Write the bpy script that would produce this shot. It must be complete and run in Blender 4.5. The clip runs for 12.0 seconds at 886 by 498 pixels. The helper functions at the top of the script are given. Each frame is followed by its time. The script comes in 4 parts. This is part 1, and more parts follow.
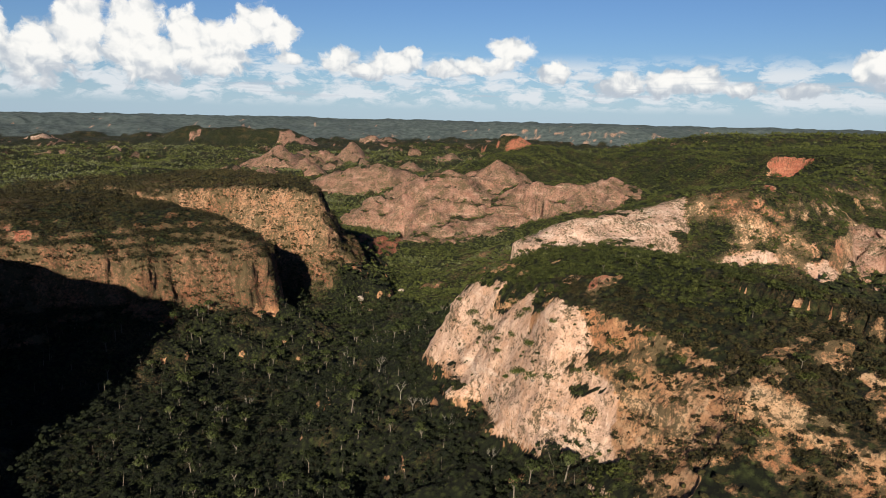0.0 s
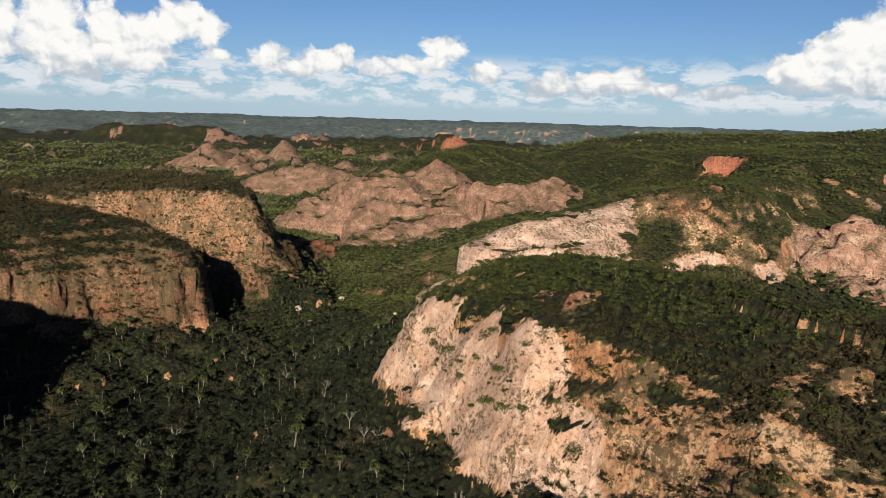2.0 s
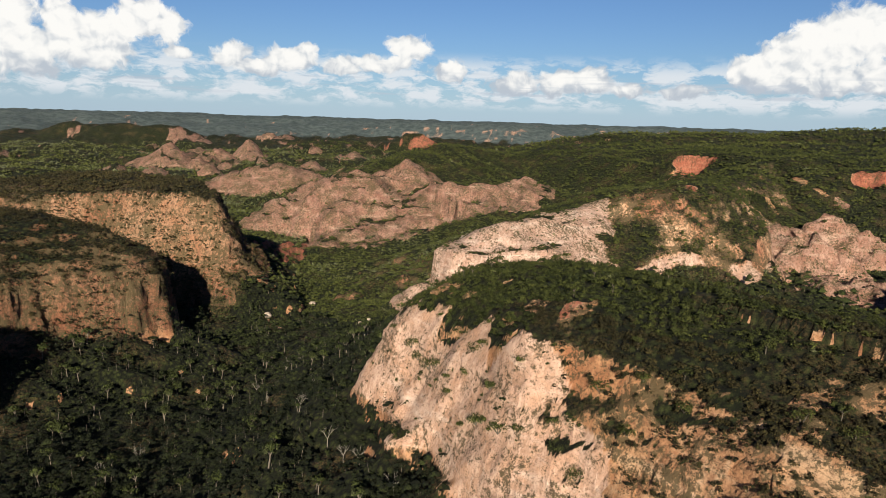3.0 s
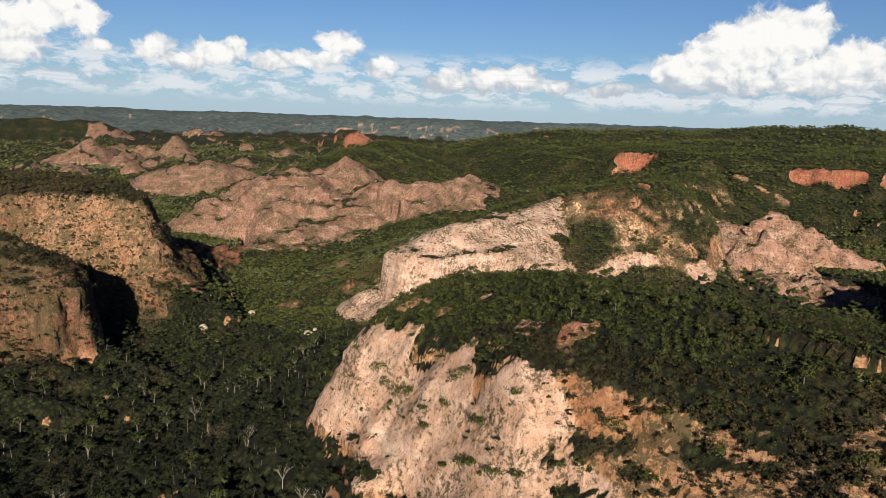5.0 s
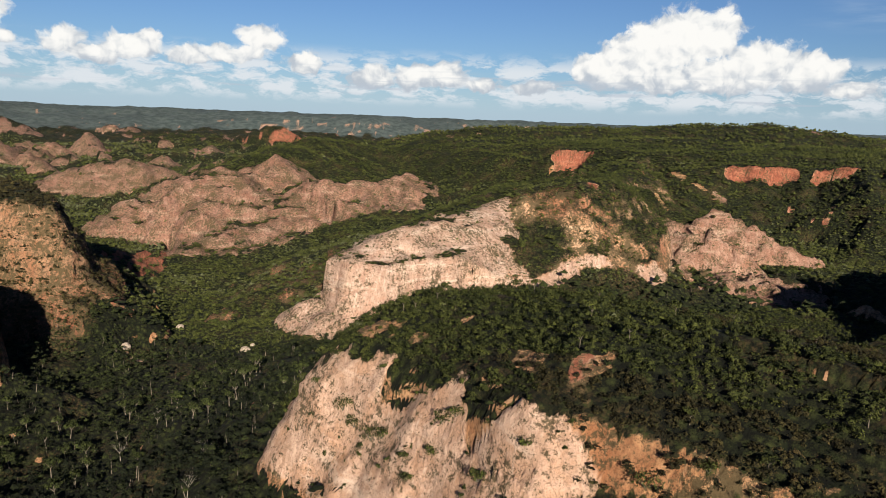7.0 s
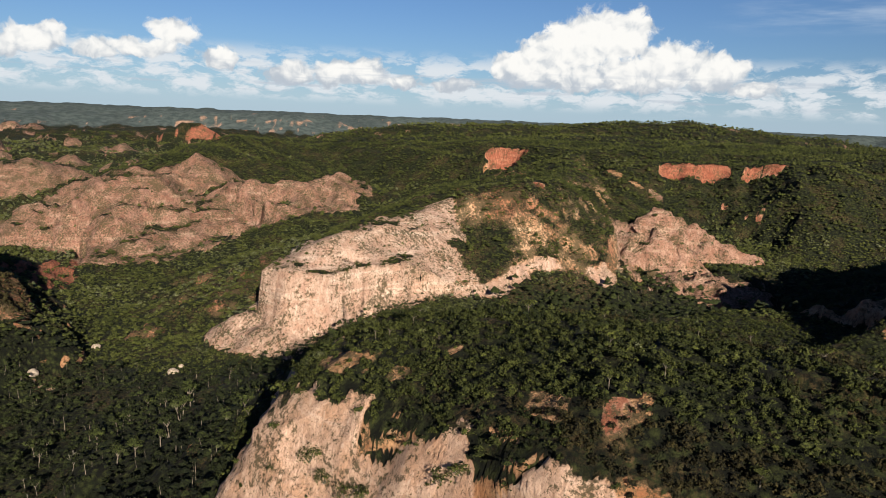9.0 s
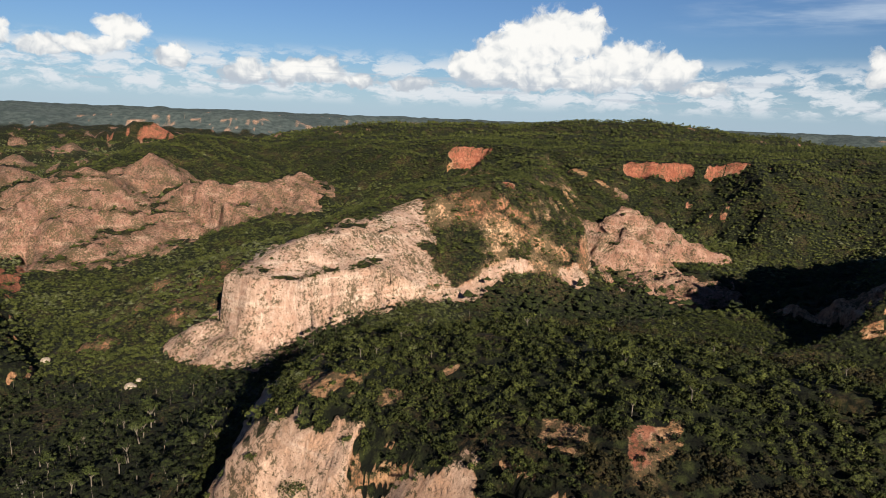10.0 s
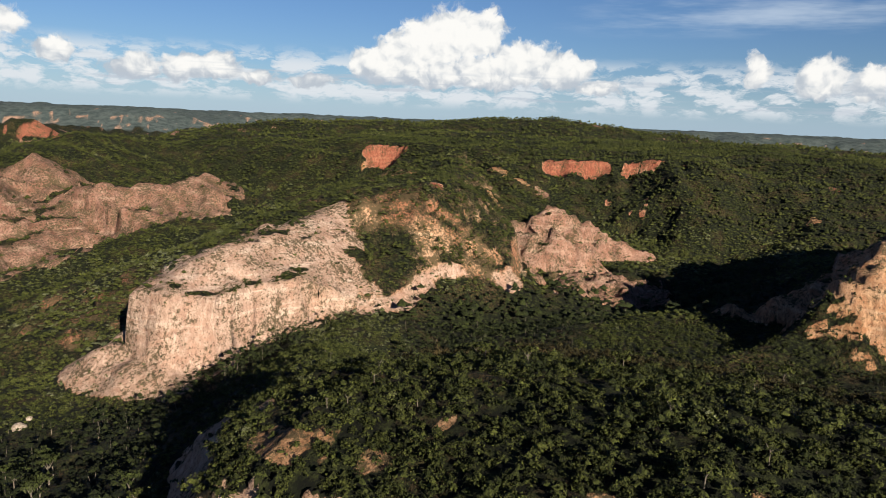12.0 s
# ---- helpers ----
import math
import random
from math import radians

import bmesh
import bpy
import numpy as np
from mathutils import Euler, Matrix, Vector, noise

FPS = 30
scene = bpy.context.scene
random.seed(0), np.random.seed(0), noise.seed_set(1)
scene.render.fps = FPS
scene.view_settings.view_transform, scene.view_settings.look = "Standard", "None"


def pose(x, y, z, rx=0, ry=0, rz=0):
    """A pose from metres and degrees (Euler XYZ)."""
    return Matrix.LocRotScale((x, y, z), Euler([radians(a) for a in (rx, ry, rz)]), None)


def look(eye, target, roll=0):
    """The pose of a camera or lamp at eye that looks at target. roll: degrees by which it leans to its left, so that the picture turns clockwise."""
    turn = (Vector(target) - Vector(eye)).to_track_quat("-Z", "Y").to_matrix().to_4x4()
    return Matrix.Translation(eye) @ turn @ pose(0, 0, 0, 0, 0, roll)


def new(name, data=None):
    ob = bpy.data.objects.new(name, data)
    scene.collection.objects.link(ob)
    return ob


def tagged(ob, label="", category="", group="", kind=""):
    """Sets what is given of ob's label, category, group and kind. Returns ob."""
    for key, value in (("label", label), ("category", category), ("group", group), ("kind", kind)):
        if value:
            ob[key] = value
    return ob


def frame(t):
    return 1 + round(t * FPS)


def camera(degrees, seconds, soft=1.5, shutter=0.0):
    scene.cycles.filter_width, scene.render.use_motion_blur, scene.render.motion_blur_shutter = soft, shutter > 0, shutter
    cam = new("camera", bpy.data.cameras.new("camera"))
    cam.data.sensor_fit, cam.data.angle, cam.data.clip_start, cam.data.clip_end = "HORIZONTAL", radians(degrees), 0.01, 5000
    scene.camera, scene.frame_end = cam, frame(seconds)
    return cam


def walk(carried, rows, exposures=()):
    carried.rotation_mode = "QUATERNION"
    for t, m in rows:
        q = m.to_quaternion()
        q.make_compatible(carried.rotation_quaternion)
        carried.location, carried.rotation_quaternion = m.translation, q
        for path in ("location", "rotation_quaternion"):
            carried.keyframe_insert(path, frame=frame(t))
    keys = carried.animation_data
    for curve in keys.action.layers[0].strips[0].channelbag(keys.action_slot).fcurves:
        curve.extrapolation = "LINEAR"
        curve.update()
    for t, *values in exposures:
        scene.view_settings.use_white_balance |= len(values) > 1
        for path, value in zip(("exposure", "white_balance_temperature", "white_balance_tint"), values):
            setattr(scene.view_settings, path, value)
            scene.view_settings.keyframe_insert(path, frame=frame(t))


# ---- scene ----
# The flight: seconds, eye (metres), heading and dip (degrees), lean (degrees).
PATH = [
    (0, (0.00, 0.00, 150.01), -0.106, 10.374, 1.330),
    (0.5, (-1.71, 7.52, 149.88), 1.196, 10.391, 1.409),
    (1, (-3.54, 15.20, 149.77), 2.535, 10.388, 1.491),
    (1.5, (-5.35, 22.98, 149.59), 3.853, 10.378, 1.550),
    (2, (-7.38, 31.09, 149.51), 5.265, 10.367, 1.650),
    (2.5, (-9.45, 39.07, 149.39), 6.600, 10.361, 1.643),
    (3, (-11.73, 47.08, 149.26), 7.963, 10.356, 1.682),
    (5, (-19.24, 78.75, 148.38), 13.362, 10.465, 1.942),
    (5.5, (-20.92, 86.79, 148.35), 14.808, 10.457, 1.953),
    (6, (-22.41, 95.22, 148.43), 16.311, 10.483, 2.011),
    (6.5, (-23.68, 103.54, 148.22), 17.764, 10.516, 2.095),
    (7, (-24.96, 112.18, 148.01), 19.281, 10.525, 2.167),
    (9, (-28.15, 146.51, 147.07), 25.509, 10.505, 2.345),
    (9.5, (-28.43, 154.97, 146.82), 27.137, 10.482, 2.360),
    (10, (-28.56, 163.67, 146.67), 28.873, 10.471, 2.354),
    (10.5, (-28.47, 172.25, 146.52), 30.546, 10.470, 2.413),
    (11, (-28.29, 180.89, 146.35), 32.230, 10.444, 2.432),
    (11.5, (-27.79, 189.38, 146.08), 33.995, 10.417, 2.472),
    (12, (-27.11, 198.11, 145.76), 36.564, 10.350, 2.469),
]


def aim(eye, heading, dip):
    a, d = radians(heading), radians(dip)
    return Vector(eye) + 100 * Vector((math.sin(a) * math.cos(d), math.cos(a) * math.cos(d), -math.sin(d)))


cam = camera(63.60, 12.0, soft=0.55)
walk(cam, [(t, look(eye, aim(eye, heading, dip), lean)) for t, eye, heading, dip, lean in PATH])
# ==== build ====
# ---- world, sun and exposure ----
SUN_HEADING, SUN_HEIGHT = 188.0, 21.0   # the sun stands behind the flight, low in the sky
scene.view_settings.exposure = 1.5
SKY_GAIN = 0.032

world = bpy.data.worlds.new("sky")
scene.world = world
world.use_nodes = True


# cumulus heaps: heading, height above the horizon, half width, half height (degrees)
CLOUDS_WEST = [
    (-26.6, 5.4, 2.1, 3.2), (-29.5, 3.6, 2.4, 2.5), (-23.0, 5.8, 2.3, 3.2), (-22.3, 3.7, 3.5, 2.0), (-19.6, 5.6, 1.6, 2.3), (-17.2, 5.3, 2.5, 1.8), (-14.5, 6.5, 2.1, 1.8), (-12.7, 6.0, 1.5, 1.4),
    (-32.0, 5.2, 1.6, 2.4), (-36.0, 4.6, 3.0, 2.6), (-18.1, 4.0, 3.7, 1.4), (-8.5, 4.3, 1.8, 1.1), (-4.1, 4.2, 2.2, 1.2), (-3.0, 4.9, 1.1, 0.8), (-12.1, 4.1, 1.1, 0.6),
]
CLOUDS_MID = [
    (-6.3, 3.5, 2.7, 0.8), (5.0, 5.2, 2.0, 1.3), (2.5, 4.1, 3.2, 0.8), (8.1, 3.8, 1.8, 1.0), (-0.2, 3.7, 1.8, 0.7), (13.3, 2.9, 2.6, 0.9), (16.6, 3.0, 2.1, 1.1), (19.2, 3.1, 1.8, 1.2), (22.1, 2.5, 1.9, 0.7), (26.0, 2.3, 2.0, 0.6),
]
CLOUDS_EAST = [
    (37.0, 6.4, 3.2, 2.3), (34.4, 5.5, 3.2, 2.3), (39.1, 6.7, 2.0, 2.0), (31.8, 4.1, 2.7, 2.0), (30.1, 4.0, 1.8, 1.4), (42.3, 4.5, 3.1, 1.8), (45.4, 4.0, 2.2, 1.6), (39.8, 3.7, 5.4, 1.6), (48.0, 2.8, 2.2, 0.8), (34.9, 3.3, 5.0, 1.2),
    (59.1, 4.3, 1.1, 1.4), (63.5, 3.8, 2.1, 1.8), (66.5, 3.6, 1.6, 1.6), (72.0, 4.0, 3.0, 2.0),
]


def build_sky():
    nt = world.node_tree
    nt.nodes.clear()

    def node(kind, *ins, op=None):
        n = nt.nodes.new(kind)
        if op:
            n.operation = op
        for sock, v in zip(n.inputs, ins):
            if v is None:
                continue
            if isinstance(v, (int, float, tuple)):
                sock.default_value = v
            else:
                nt.links.new(v, sock)
        return n

    def math_(op, *ins):
        return node("ShaderNodeMath", *ins, op=op).outputs[0]

    def span(v, lo, hi, a=0.0, b=1.0):
        n = nt.nodes.new("ShaderNodeMapRange")
        n.interpolation_type = "SMOOTHSTEP"
        nt.links.new(v, n.inputs[0])
        for k, w in zip((1, 2, 3, 4), (lo, hi, a, b)):
            n.inputs[k].default_value = w
        return n.outputs[0]

    def blend(fac, a, b):
        n = nt.nodes.new("ShaderNodeMix")
        n.data_type = "RGBA"
        for sock, v in ((n.inputs[0], fac), (n.inputs[6], a), (n.inputs[7], b)):
            if isinstance(v, tuple):
                sock.default_value = (*v, 1)
            else:
                nt.links.new(v, sock)
        return n.outputs[2]

    sky = nt.nodes.new("ShaderNodeTexSky")
    sky.sky_type, sky.sun_disc = "NISHITA", False
    sky.sun_elevation, sky.sun_rotation = radians(SUN_HEIGHT), radians(SUN_HEADING)
    sky.altitude, sky.air_density, sky.dust_density, sky.ozone_density = 600, 1.0, 0.25, 2.5
    dome = node("ShaderNodeVectorMath", sky.outputs[0], (0.76, 0.97, 1.32), op="MULTIPLY").outputs[0]
    way = node("ShaderNodeSeparateXYZ", nt.nodes.new("ShaderNodeTexCoord").outputs["Generated"])
    x, y, z = way.outputs
    az = math_("MULTIPLY", math_("ARCTAN2", x, y), 57.2958)
    el = math_("MULTIPLY", math_("ARCSINE", z), 57.2958)
    flat = node("ShaderNodeCombineXYZ", az, el, 0.0).outputs[0]

    def noise_(scale, detail, rough, vec, stretch=None):
        if stretch:
            vec = node("ShaderNodeVectorMath", vec, stretch, op="MULTIPLY").outputs[0]
        n = nt.nodes.new("ShaderNodeTexNoise")
        nt.links.new(vec, n.inputs["Vector"])
        n.inputs["Scale"].default_value, n.inputs["Detail"].default_value, n.inputs["Roughness"].default_value = scale, detail, rough
        return n

    bend = noise_(0.55, 3, 0.5, flat).outputs["Color"]
    bend = node("ShaderNodeVectorMath", bend, (0.5, 0.5, 0.5), op="SUBTRACT").outputs[0]
    bend = node("ShaderNodeVectorMath", bend, (1.6, 1.2, 0.0), op="MULTIPLY").outputs[0]
    bent = node("ShaderNodeVectorMath", flat, bend, op="ADD").outputs[0]
    heap = None
    for a, e, w, h in CLOUDS_WEST + CLOUDS_MID + CLOUDS_EAST:
        d = node("ShaderNodeVectorMath", bent, (a, e, 0.0), op="SUBTRACT").outputs[0]
        d = node("ShaderNodeVectorMath", d, (1 / w, 1 / h, 0.0), op="MULTIPLY").outputs[0]
        d = node("ShaderNodeVectorMath", d, op="LENGTH").outputs["Value"]
        d = math_("SUBTRACT", 1.0, d)
        heap = d if heap is None else math_("SMOOTH_MAX", heap, d, 0.12)
    billow = noise_(0.8, 7, 0.57, bent).outputs["Fac"]
    swell = noise_(0.62, 3, 0.5, bent).outputs["Fac"]
    raised = node("ShaderNodeVectorMath", bent, (0.25, 0.45, 0.0), op="ADD").outputs[0]
    relief = math_("SUBTRACT", swell, noise_(0.62, 3, 0.5, raised).outputs["Fac"])
    body = math_("ADD", heap, math_("MULTIPLY", math_("SUBTRACT", billow, 0.5), 1.35))
    cover = span(body, 0.0, 0.3)
    shine = math_("ADD", math_("MULTIPLY", relief, 1.7), span(body, 0.0, 0.8, 0.5, 0.85))
    shine = math_("ADD", shine, span(el, 1.8, 5.2, -0.3, 0.1))
    white = blend(span(shine, 0.2, 0.95), (0.27, 0.30, 0.335), (0.525, 0.518, 0.50))
    # layered cloud low over the horizon, and a thin veil high in the east
    layer = noise_(0.55, 7, 0.6, bent, (0.62, 1.7, 1.0)).outputs["Fac"]
    low = math_("MULTIPLY", span(layer, 0.43, 0.58), math_("MULTIPLY", span(el, 0.5, 1.6), span(el, 3.4, 5.2, 1.0, 0.0)))
    streak = noise_(0.5, 5, 0.55, flat, (0.22, 3.2, 1.0)).outputs["Fac"]
    streak = math_("MULTIPLY", span(streak, 0.53, 0.66), math_("MULTIPLY", span(el, 1.0, 1.8), span(el, 2.8, 3.9, 1.0, 0.0)))
    veil = noise_(0.4, 5, 0.6, flat, (0.15, 1.0, 1.0)).outputs["Fac"]
    veil = math_("MULTIPLY", span(veil, 0.42, 0.7), math_("MULTIPLY", span(el, 6.3, 7.4), span(az, 42.0, 52.0)))
    veil = math_("MULTIPLY", math_("MULTIPLY", veil, span(el, 9.0, 12.0, 1.0, 0.0)), 0.6)
    haze = math_("MULTIPLY", span(el, -0.5, 4.5, 1.0, 0.0), 0.55)
    toned = node("ShaderNodeVectorMath", dome, (SKY_GAIN, SKY_GAIN, SKY_GAIN), op="MULTIPLY").outputs[0]
    toned = blend(haze, toned, (0.235, 0.325, 0.43))
    toned = blend(math_("MULTIPLY", low, 0.9), toned, (0.41, 0.43, 0.45))
    toned = blend(veil, toned, (0.33, 0.38, 0.44))
    toned = blend(cover, toned, white)
    toned = blend(math_("MULTIPLY", streak, 0.6), toned, (0.26, 0.295, 0.34))
    bg = node("ShaderNodeBackground", toned, 0.66)
    out = nt.nodes.new("ShaderNodeOutputWorld")
    nt.links.new(bg.outputs[0], out.inputs[0])


build_sky()
sun = new("sun", bpy.data.lights.new("sun", "SUN"))
sun.data.energy, sun.data.angle, sun.data.color = 5.0, radians(0.53), (1.0, 0.90, 0.72)
_a, _e = radians(SUN_HEADING), radians(SUN_HEIGHT)
sun.matrix_world = look((math.sin(_a) * math.cos(_e) * 900, math.cos(_a) * math.cos(_e) * 900, math.sin(_e) * 900), (0, 0, 0))


# ---- landforms: plan and heights ----
def value_noise(x, y, scale, seed):
    """Smooth noise in -1..1 with features of about that many metres."""
    x, y = np.asarray(x) / scale + seed * 17.13, np.asarray(y) / scale - seed * 9.71
    xi, yi = np.floor(x).astype(np.int64), np.floor(y).astype(np.int64)
    u, v = x - xi, y - yi
    u, v = u * u * u * (u * (u * 6 - 15) + 10), v * v * v * (v * (v * 6 - 15) + 10)

    def h(i, j):
        n = (i * 374761393 + j * 668265263 + seed * 1442695041) & 0xFFFFFFFF
        n = ((n ^ (n >> 13)) * 1274126177) & 0xFFFFFFFF
        n = ((n ^ (n >> 16)) * 2246822519) & 0xFFFFFFFF
        return ((n ^ (n >> 15)) & 0xFFFF) / 32767.5 - 1.0

    a, b, c, d = h(xi, yi), h(xi + 1, yi), h(xi, yi + 1), h(xi + 1, yi + 1)
    return (a * (1 - u) + b * u) * (1 - v) + (c * (1 - u) + d * u) * v


def fbm(x, y, scale, seed, octaves=4):
    return sum(value_noise(x, y, scale / 2 ** k, seed + k) / 2 ** k for k in range(octaves)) / 1.6


def smooth(t):
    t = np.clip(t, 0, 1)
    return t * t * (3 - 2 * t)


def smax(a, b, k):
    w = np.clip(0.5 + 0.5 * (a - b) / k, 0, 1)
    return b + (a - b) * w + k * w * (1 - w)


def line_field(x, y, pts, closed=False):
    """Distance to a line of points and the line's own values at the nearest place."""
    p = np.array(pts, float)
    n = len(p)
    best, vals = np.full(x.shape, 1e18), np.zeros((p.shape[1] - 2, *x.shape))
    inside = np.zeros(x.shape, bool)
    for i in range(n if closed else n - 1):
        a, b = p[i], p[(i + 1) % n]
        dx, dy = b[0] - a[0], b[1] - a[1]
        t = np.clip(((x - a[0]) * dx + (y - a[1]) * dy) / (dx * dx + dy * dy), 0, 1)
        d = (x - a[0] - t * dx) ** 2 + (y - a[1] - t * dy) ** 2
        m = d < best
        best = np.where(m, d, best)
        for k in range(len(vals)):
            vals[k] = np.where(m, a[2 + k] + t * (b[2 + k] - a[2 + k]), vals[k])
        if closed and dy != 0:
            cross = (a[1] > y) != (b[1] > y)
            inside ^= cross & (x < a[0] + (y - a[1]) / dy * dx)
    return np.sqrt(best), vals, inside


def beyond(x, y, rim):
    """How far a place lies outside a rim."""
    d, _, inside = line_field(x, y, rim, True)
    return np.where(inside, 0, d)


def mesa(x, y, rim, dome=0.0, dome_width=25.0, cliff_width=7.0, warp=3.0, seed=1, flute=0.3, cracks=5.0):
    """A table hill. rim: x, y, height of the edge, height of the cliff, slope below it."""
    d, (z, drop, slope), inside = line_field(x, y, rim, True)
    d = np.where(inside, d, -d)
    d = d + warp * fbm(x, y, 26, seed, 3) + flute * warp * value_noise(x, y, 7, seed + 5) * (d < 12)
    p = np.array(rim, float)
    w = [1 / (np.hypot(x - q[0], y - q[1]) + 6) ** 2 for q in p]
    z_in = sum(wi * q[2] for wi, q in zip(w, p)) / sum(w)
    z_top = np.where(d > 0, z + (z_in - z) * smooth(d / 40), z) + dome * (1 - np.exp(-np.maximum(d, 0) / dome_width))
    o = np.maximum(-d, 0)
    step = 0.16 * drop * value_noise(x, y, 15, seed + 9)
    crack = cracks * np.exp(-(value_noise(x, y, 19, seed + 12) / 0.045) ** 2) * smooth(-d / 3) * (drop > 15)
    fall = (drop + step) * smooth(o / cliff_width) ** 0.8 + slope * np.maximum(o - 0.6 * cliff_width, 0)
    return z_top - fall - crack


def ridge(x, y, crest, round_off=6.0, warp=0.2, seed=2):
    """A hogback. crest: x, y, height, slope of the flanks."""
    d, (z, slope), _ = line_field(x, y, crest)
    d = d * (1 + warp * fbm(x, y, 32, seed, 3)) + 2.2 * np.abs(value_noise(x, y, 11, seed + 4)) * smooth(d / 15)
    return z - slope * (np.sqrt(d * d + round_off ** 2) - round_off)


# soils: 0 scrub floor, 1 pale pink rock, 2 orange sand, 3 red earth, 4 mauve badland, 5 far woods with haze in their
# colour, 6 pale open slope, 7 scrubby dome, 8 scrubby orange cliff, 9 far mounds
# open ground: x, y, half widths, soil
OPEN_GROUND = [
    (616, 749, 7, 12, 3), (613, 702, 9, 10, 3), (640, 715, 6, 8, 2), (537, 856, 5, 20, 2), (538, 816, 5, 16, 2), (552, 785, 6, 14, 6), (419, 724, 5, 14, 2), (815, 590, 12, 10, 3), (718, 561, 9, 8, 2), (286, 628, 4, 9, 3),
    (55, 239, 7, 5, 2), (47, 253, 3, 9, 2), (36, 296, 6, 8, 2), (27, 318, 6, 9, 2), (31, 352, 5, 14, 1), (30, 372, 4, 14, 1), (82, 172, 7, 14, 2), (90, 186, 5, 4, 2), (104, 180, 5, 4, 2),
    (246, 521, 8, 6, 1), (297, 646, 3, 12, 3), (335, 700, 12, 5, 3), (-255, 418, 10, 5, 3), (340, 830, 10, 6, 3), (-60, 560, 6, 3, 1), (54, 241, 5, 4, 3), (46, 256, 4, 4, 2), (41, 297, 6, 4, 2), (29, 326, 3, 6, 2),
]
NEAR_MESA = [
    (150, 110, 92, 6, 0.75), (112, 160, 84, 6, 0.75), (92, 187, 91, 8, 0.8), (76, 203, 87, 22, 0.75), (62, 222, 89, 36, 0.65),
    (43, 242, 91, 47, 0.5), (38, 262, 88, 46, 0.45), (33, 282, 84, 43, 0.45), (26, 300, 81, 41, 0.45), (17, 314, 79, 40, 0.45), (14, 324, 75, 36, 0.5),
    (25, 346, 76, 36, 0.5), (30, 368, 67, 32, 0.5), (35, 388, 54, 24, 0.45), (48, 376, 62, 3, 0.4), (64, 350, 80, 0, 0.36),
    (86, 318, 88, 0, 0.4), (102, 280, 92, 0, 0.55), (112, 240, 95, 0, 0.6), (120, 200, 96, 0, 0.6), (160, 130, 94, 0, 0.5),
]
MID_BLUFF = [
    (57, 582, 53, 30, 0.6), (68, 558, 53, 30, 0.6), (95, 548, 54, 28, 0.55), (150, 562, 54, 22, 0.5), (200, 560, 51, 14, 0.45), (253, 582, 49, 12, 0.4),
    (305, 572, 47, 12, 0.4), (340, 600, 60, 22, 0.5), (360, 632, 60, 20, 0.5), (376, 672, 62, 14, 0.5), (420, 730, 80, 4, 0.5),
    (390, 810, 86, 4, 0.45), (300, 810, 82, 6, 0.4), (230, 745, 74, 8, 0.4), (178, 704, 68, 8, 0.35), (130, 645, 62, 14, 0.4),
    (78, 604, 56, 28, 0.55),
]
MID_CREST = [(94, 582, 66, 1.0), (112, 586, 70, 0.9), (160, 618, 74, 0.7), (200, 648, 80, 0.6), (232, 654, 86, 0.8)]
MID_DOME = [(236, 650, 90, 0.9), (275, 638, 98, 1.0), (305, 648, 99, 0.95), (335, 700, 95, 0.8), (385, 765, 93, 0.75), (460, 850, 94, 0.6), (555, 960, 104, 0.5)]
MID_BACK = [(190, 674, 76, 0.45), (232, 688, 87, 0.45), (290, 715, 92, 0.5), (380, 760, 93, 0.75), (340, 802, 91, 0.5)]
LEFT_NEAR = [
    (-420, 330, 80, 24, 0.5), (-300, 388, 72, 26, 0.5), (-252, 404, 66, 26, 0.45), (-214, 420, 63, 26, 0.45), (-182, 446, 60, 28, 0.45),
    (-148, 464, 58, 32, 0.5), (-124, 482, 55, 40, 0.4), (-124, 504, 57, 48, 0.4), (-152, 524, 62, 50, 0.4), (-190, 547, 64, 46, 0.4), (-260, 560, 78, 20, 0.6), (-420, 500, 84, 20, 0.5),
]
LEFT_BACK = [
    (-110, 604, 85, 38, 0.95), (-116, 640, 88, 38, 0.95), (-146, 700, 88, 28, 0.8), (-225, 765, 90, 16, 0.6), (-340, 800, 78, 12, 0.5),
    (-460, 790, 74, 10, 0.5), (-350, 712, 75, 16, 0.6), (-250, 630, 82, 22, 0.8), (-165, 574, 80, 34, 0.85), (-138, 582, 83, 38, 0.9),
]
LEFT_SPUR = [(-125, 760, 30, 0.8), (-95, 820, 18, 0.7), (-62, 880, 2, 0.6)]
CAVE_CREST = [(376, 662, 58, 1.2), (388, 640, 61, 1.3), (400, 620, 58, 1.3), (411, 607, 51, 1.3), (422, 596, 41, 1.2), (434, 583, 26, 1.0), (440, 572, 10, 0.8)]
CAVE_FOOT = [(378, 575), (402, 566), (426, 546)]
CAVE_REAR = [(447, 676, 70, 1.2), (471, 646, 56, 1.1), (488, 626, 43, 1.1), (504, 606, 34, 1.0), (515, 591, 22, 0.9)]
RAVINE_SPUR = [(640, 330, 112, 0.6), (500, 365, 106, 0.9), (424, 394, 88, 1.5), (402, 407, 76, 1.6), (382, 437, 55, 1.5), (372, 457, 38, 1.2), (330, 482, 20, 0.5)]
RAVINE_FRONT = [(640, 300, 118, 0.7), (500, 340, 110, 0.8), (430, 350, 104, 1.1), (389, 358, 97, 1.4), (366, 360, 88, 1.5), (350, 364, 73, 1.5), (338, 368, 58, 1.2), (328, 373, 46, 0.7), (305, 384, 36, 0.45), (262, 408, 26, 0.35)]
SADDLE = [(64, 350, 74, 0.6), (88, 425, 56, 0.5), (130, 505, 34, 0.4), (195, 552, 32, 0.35)]
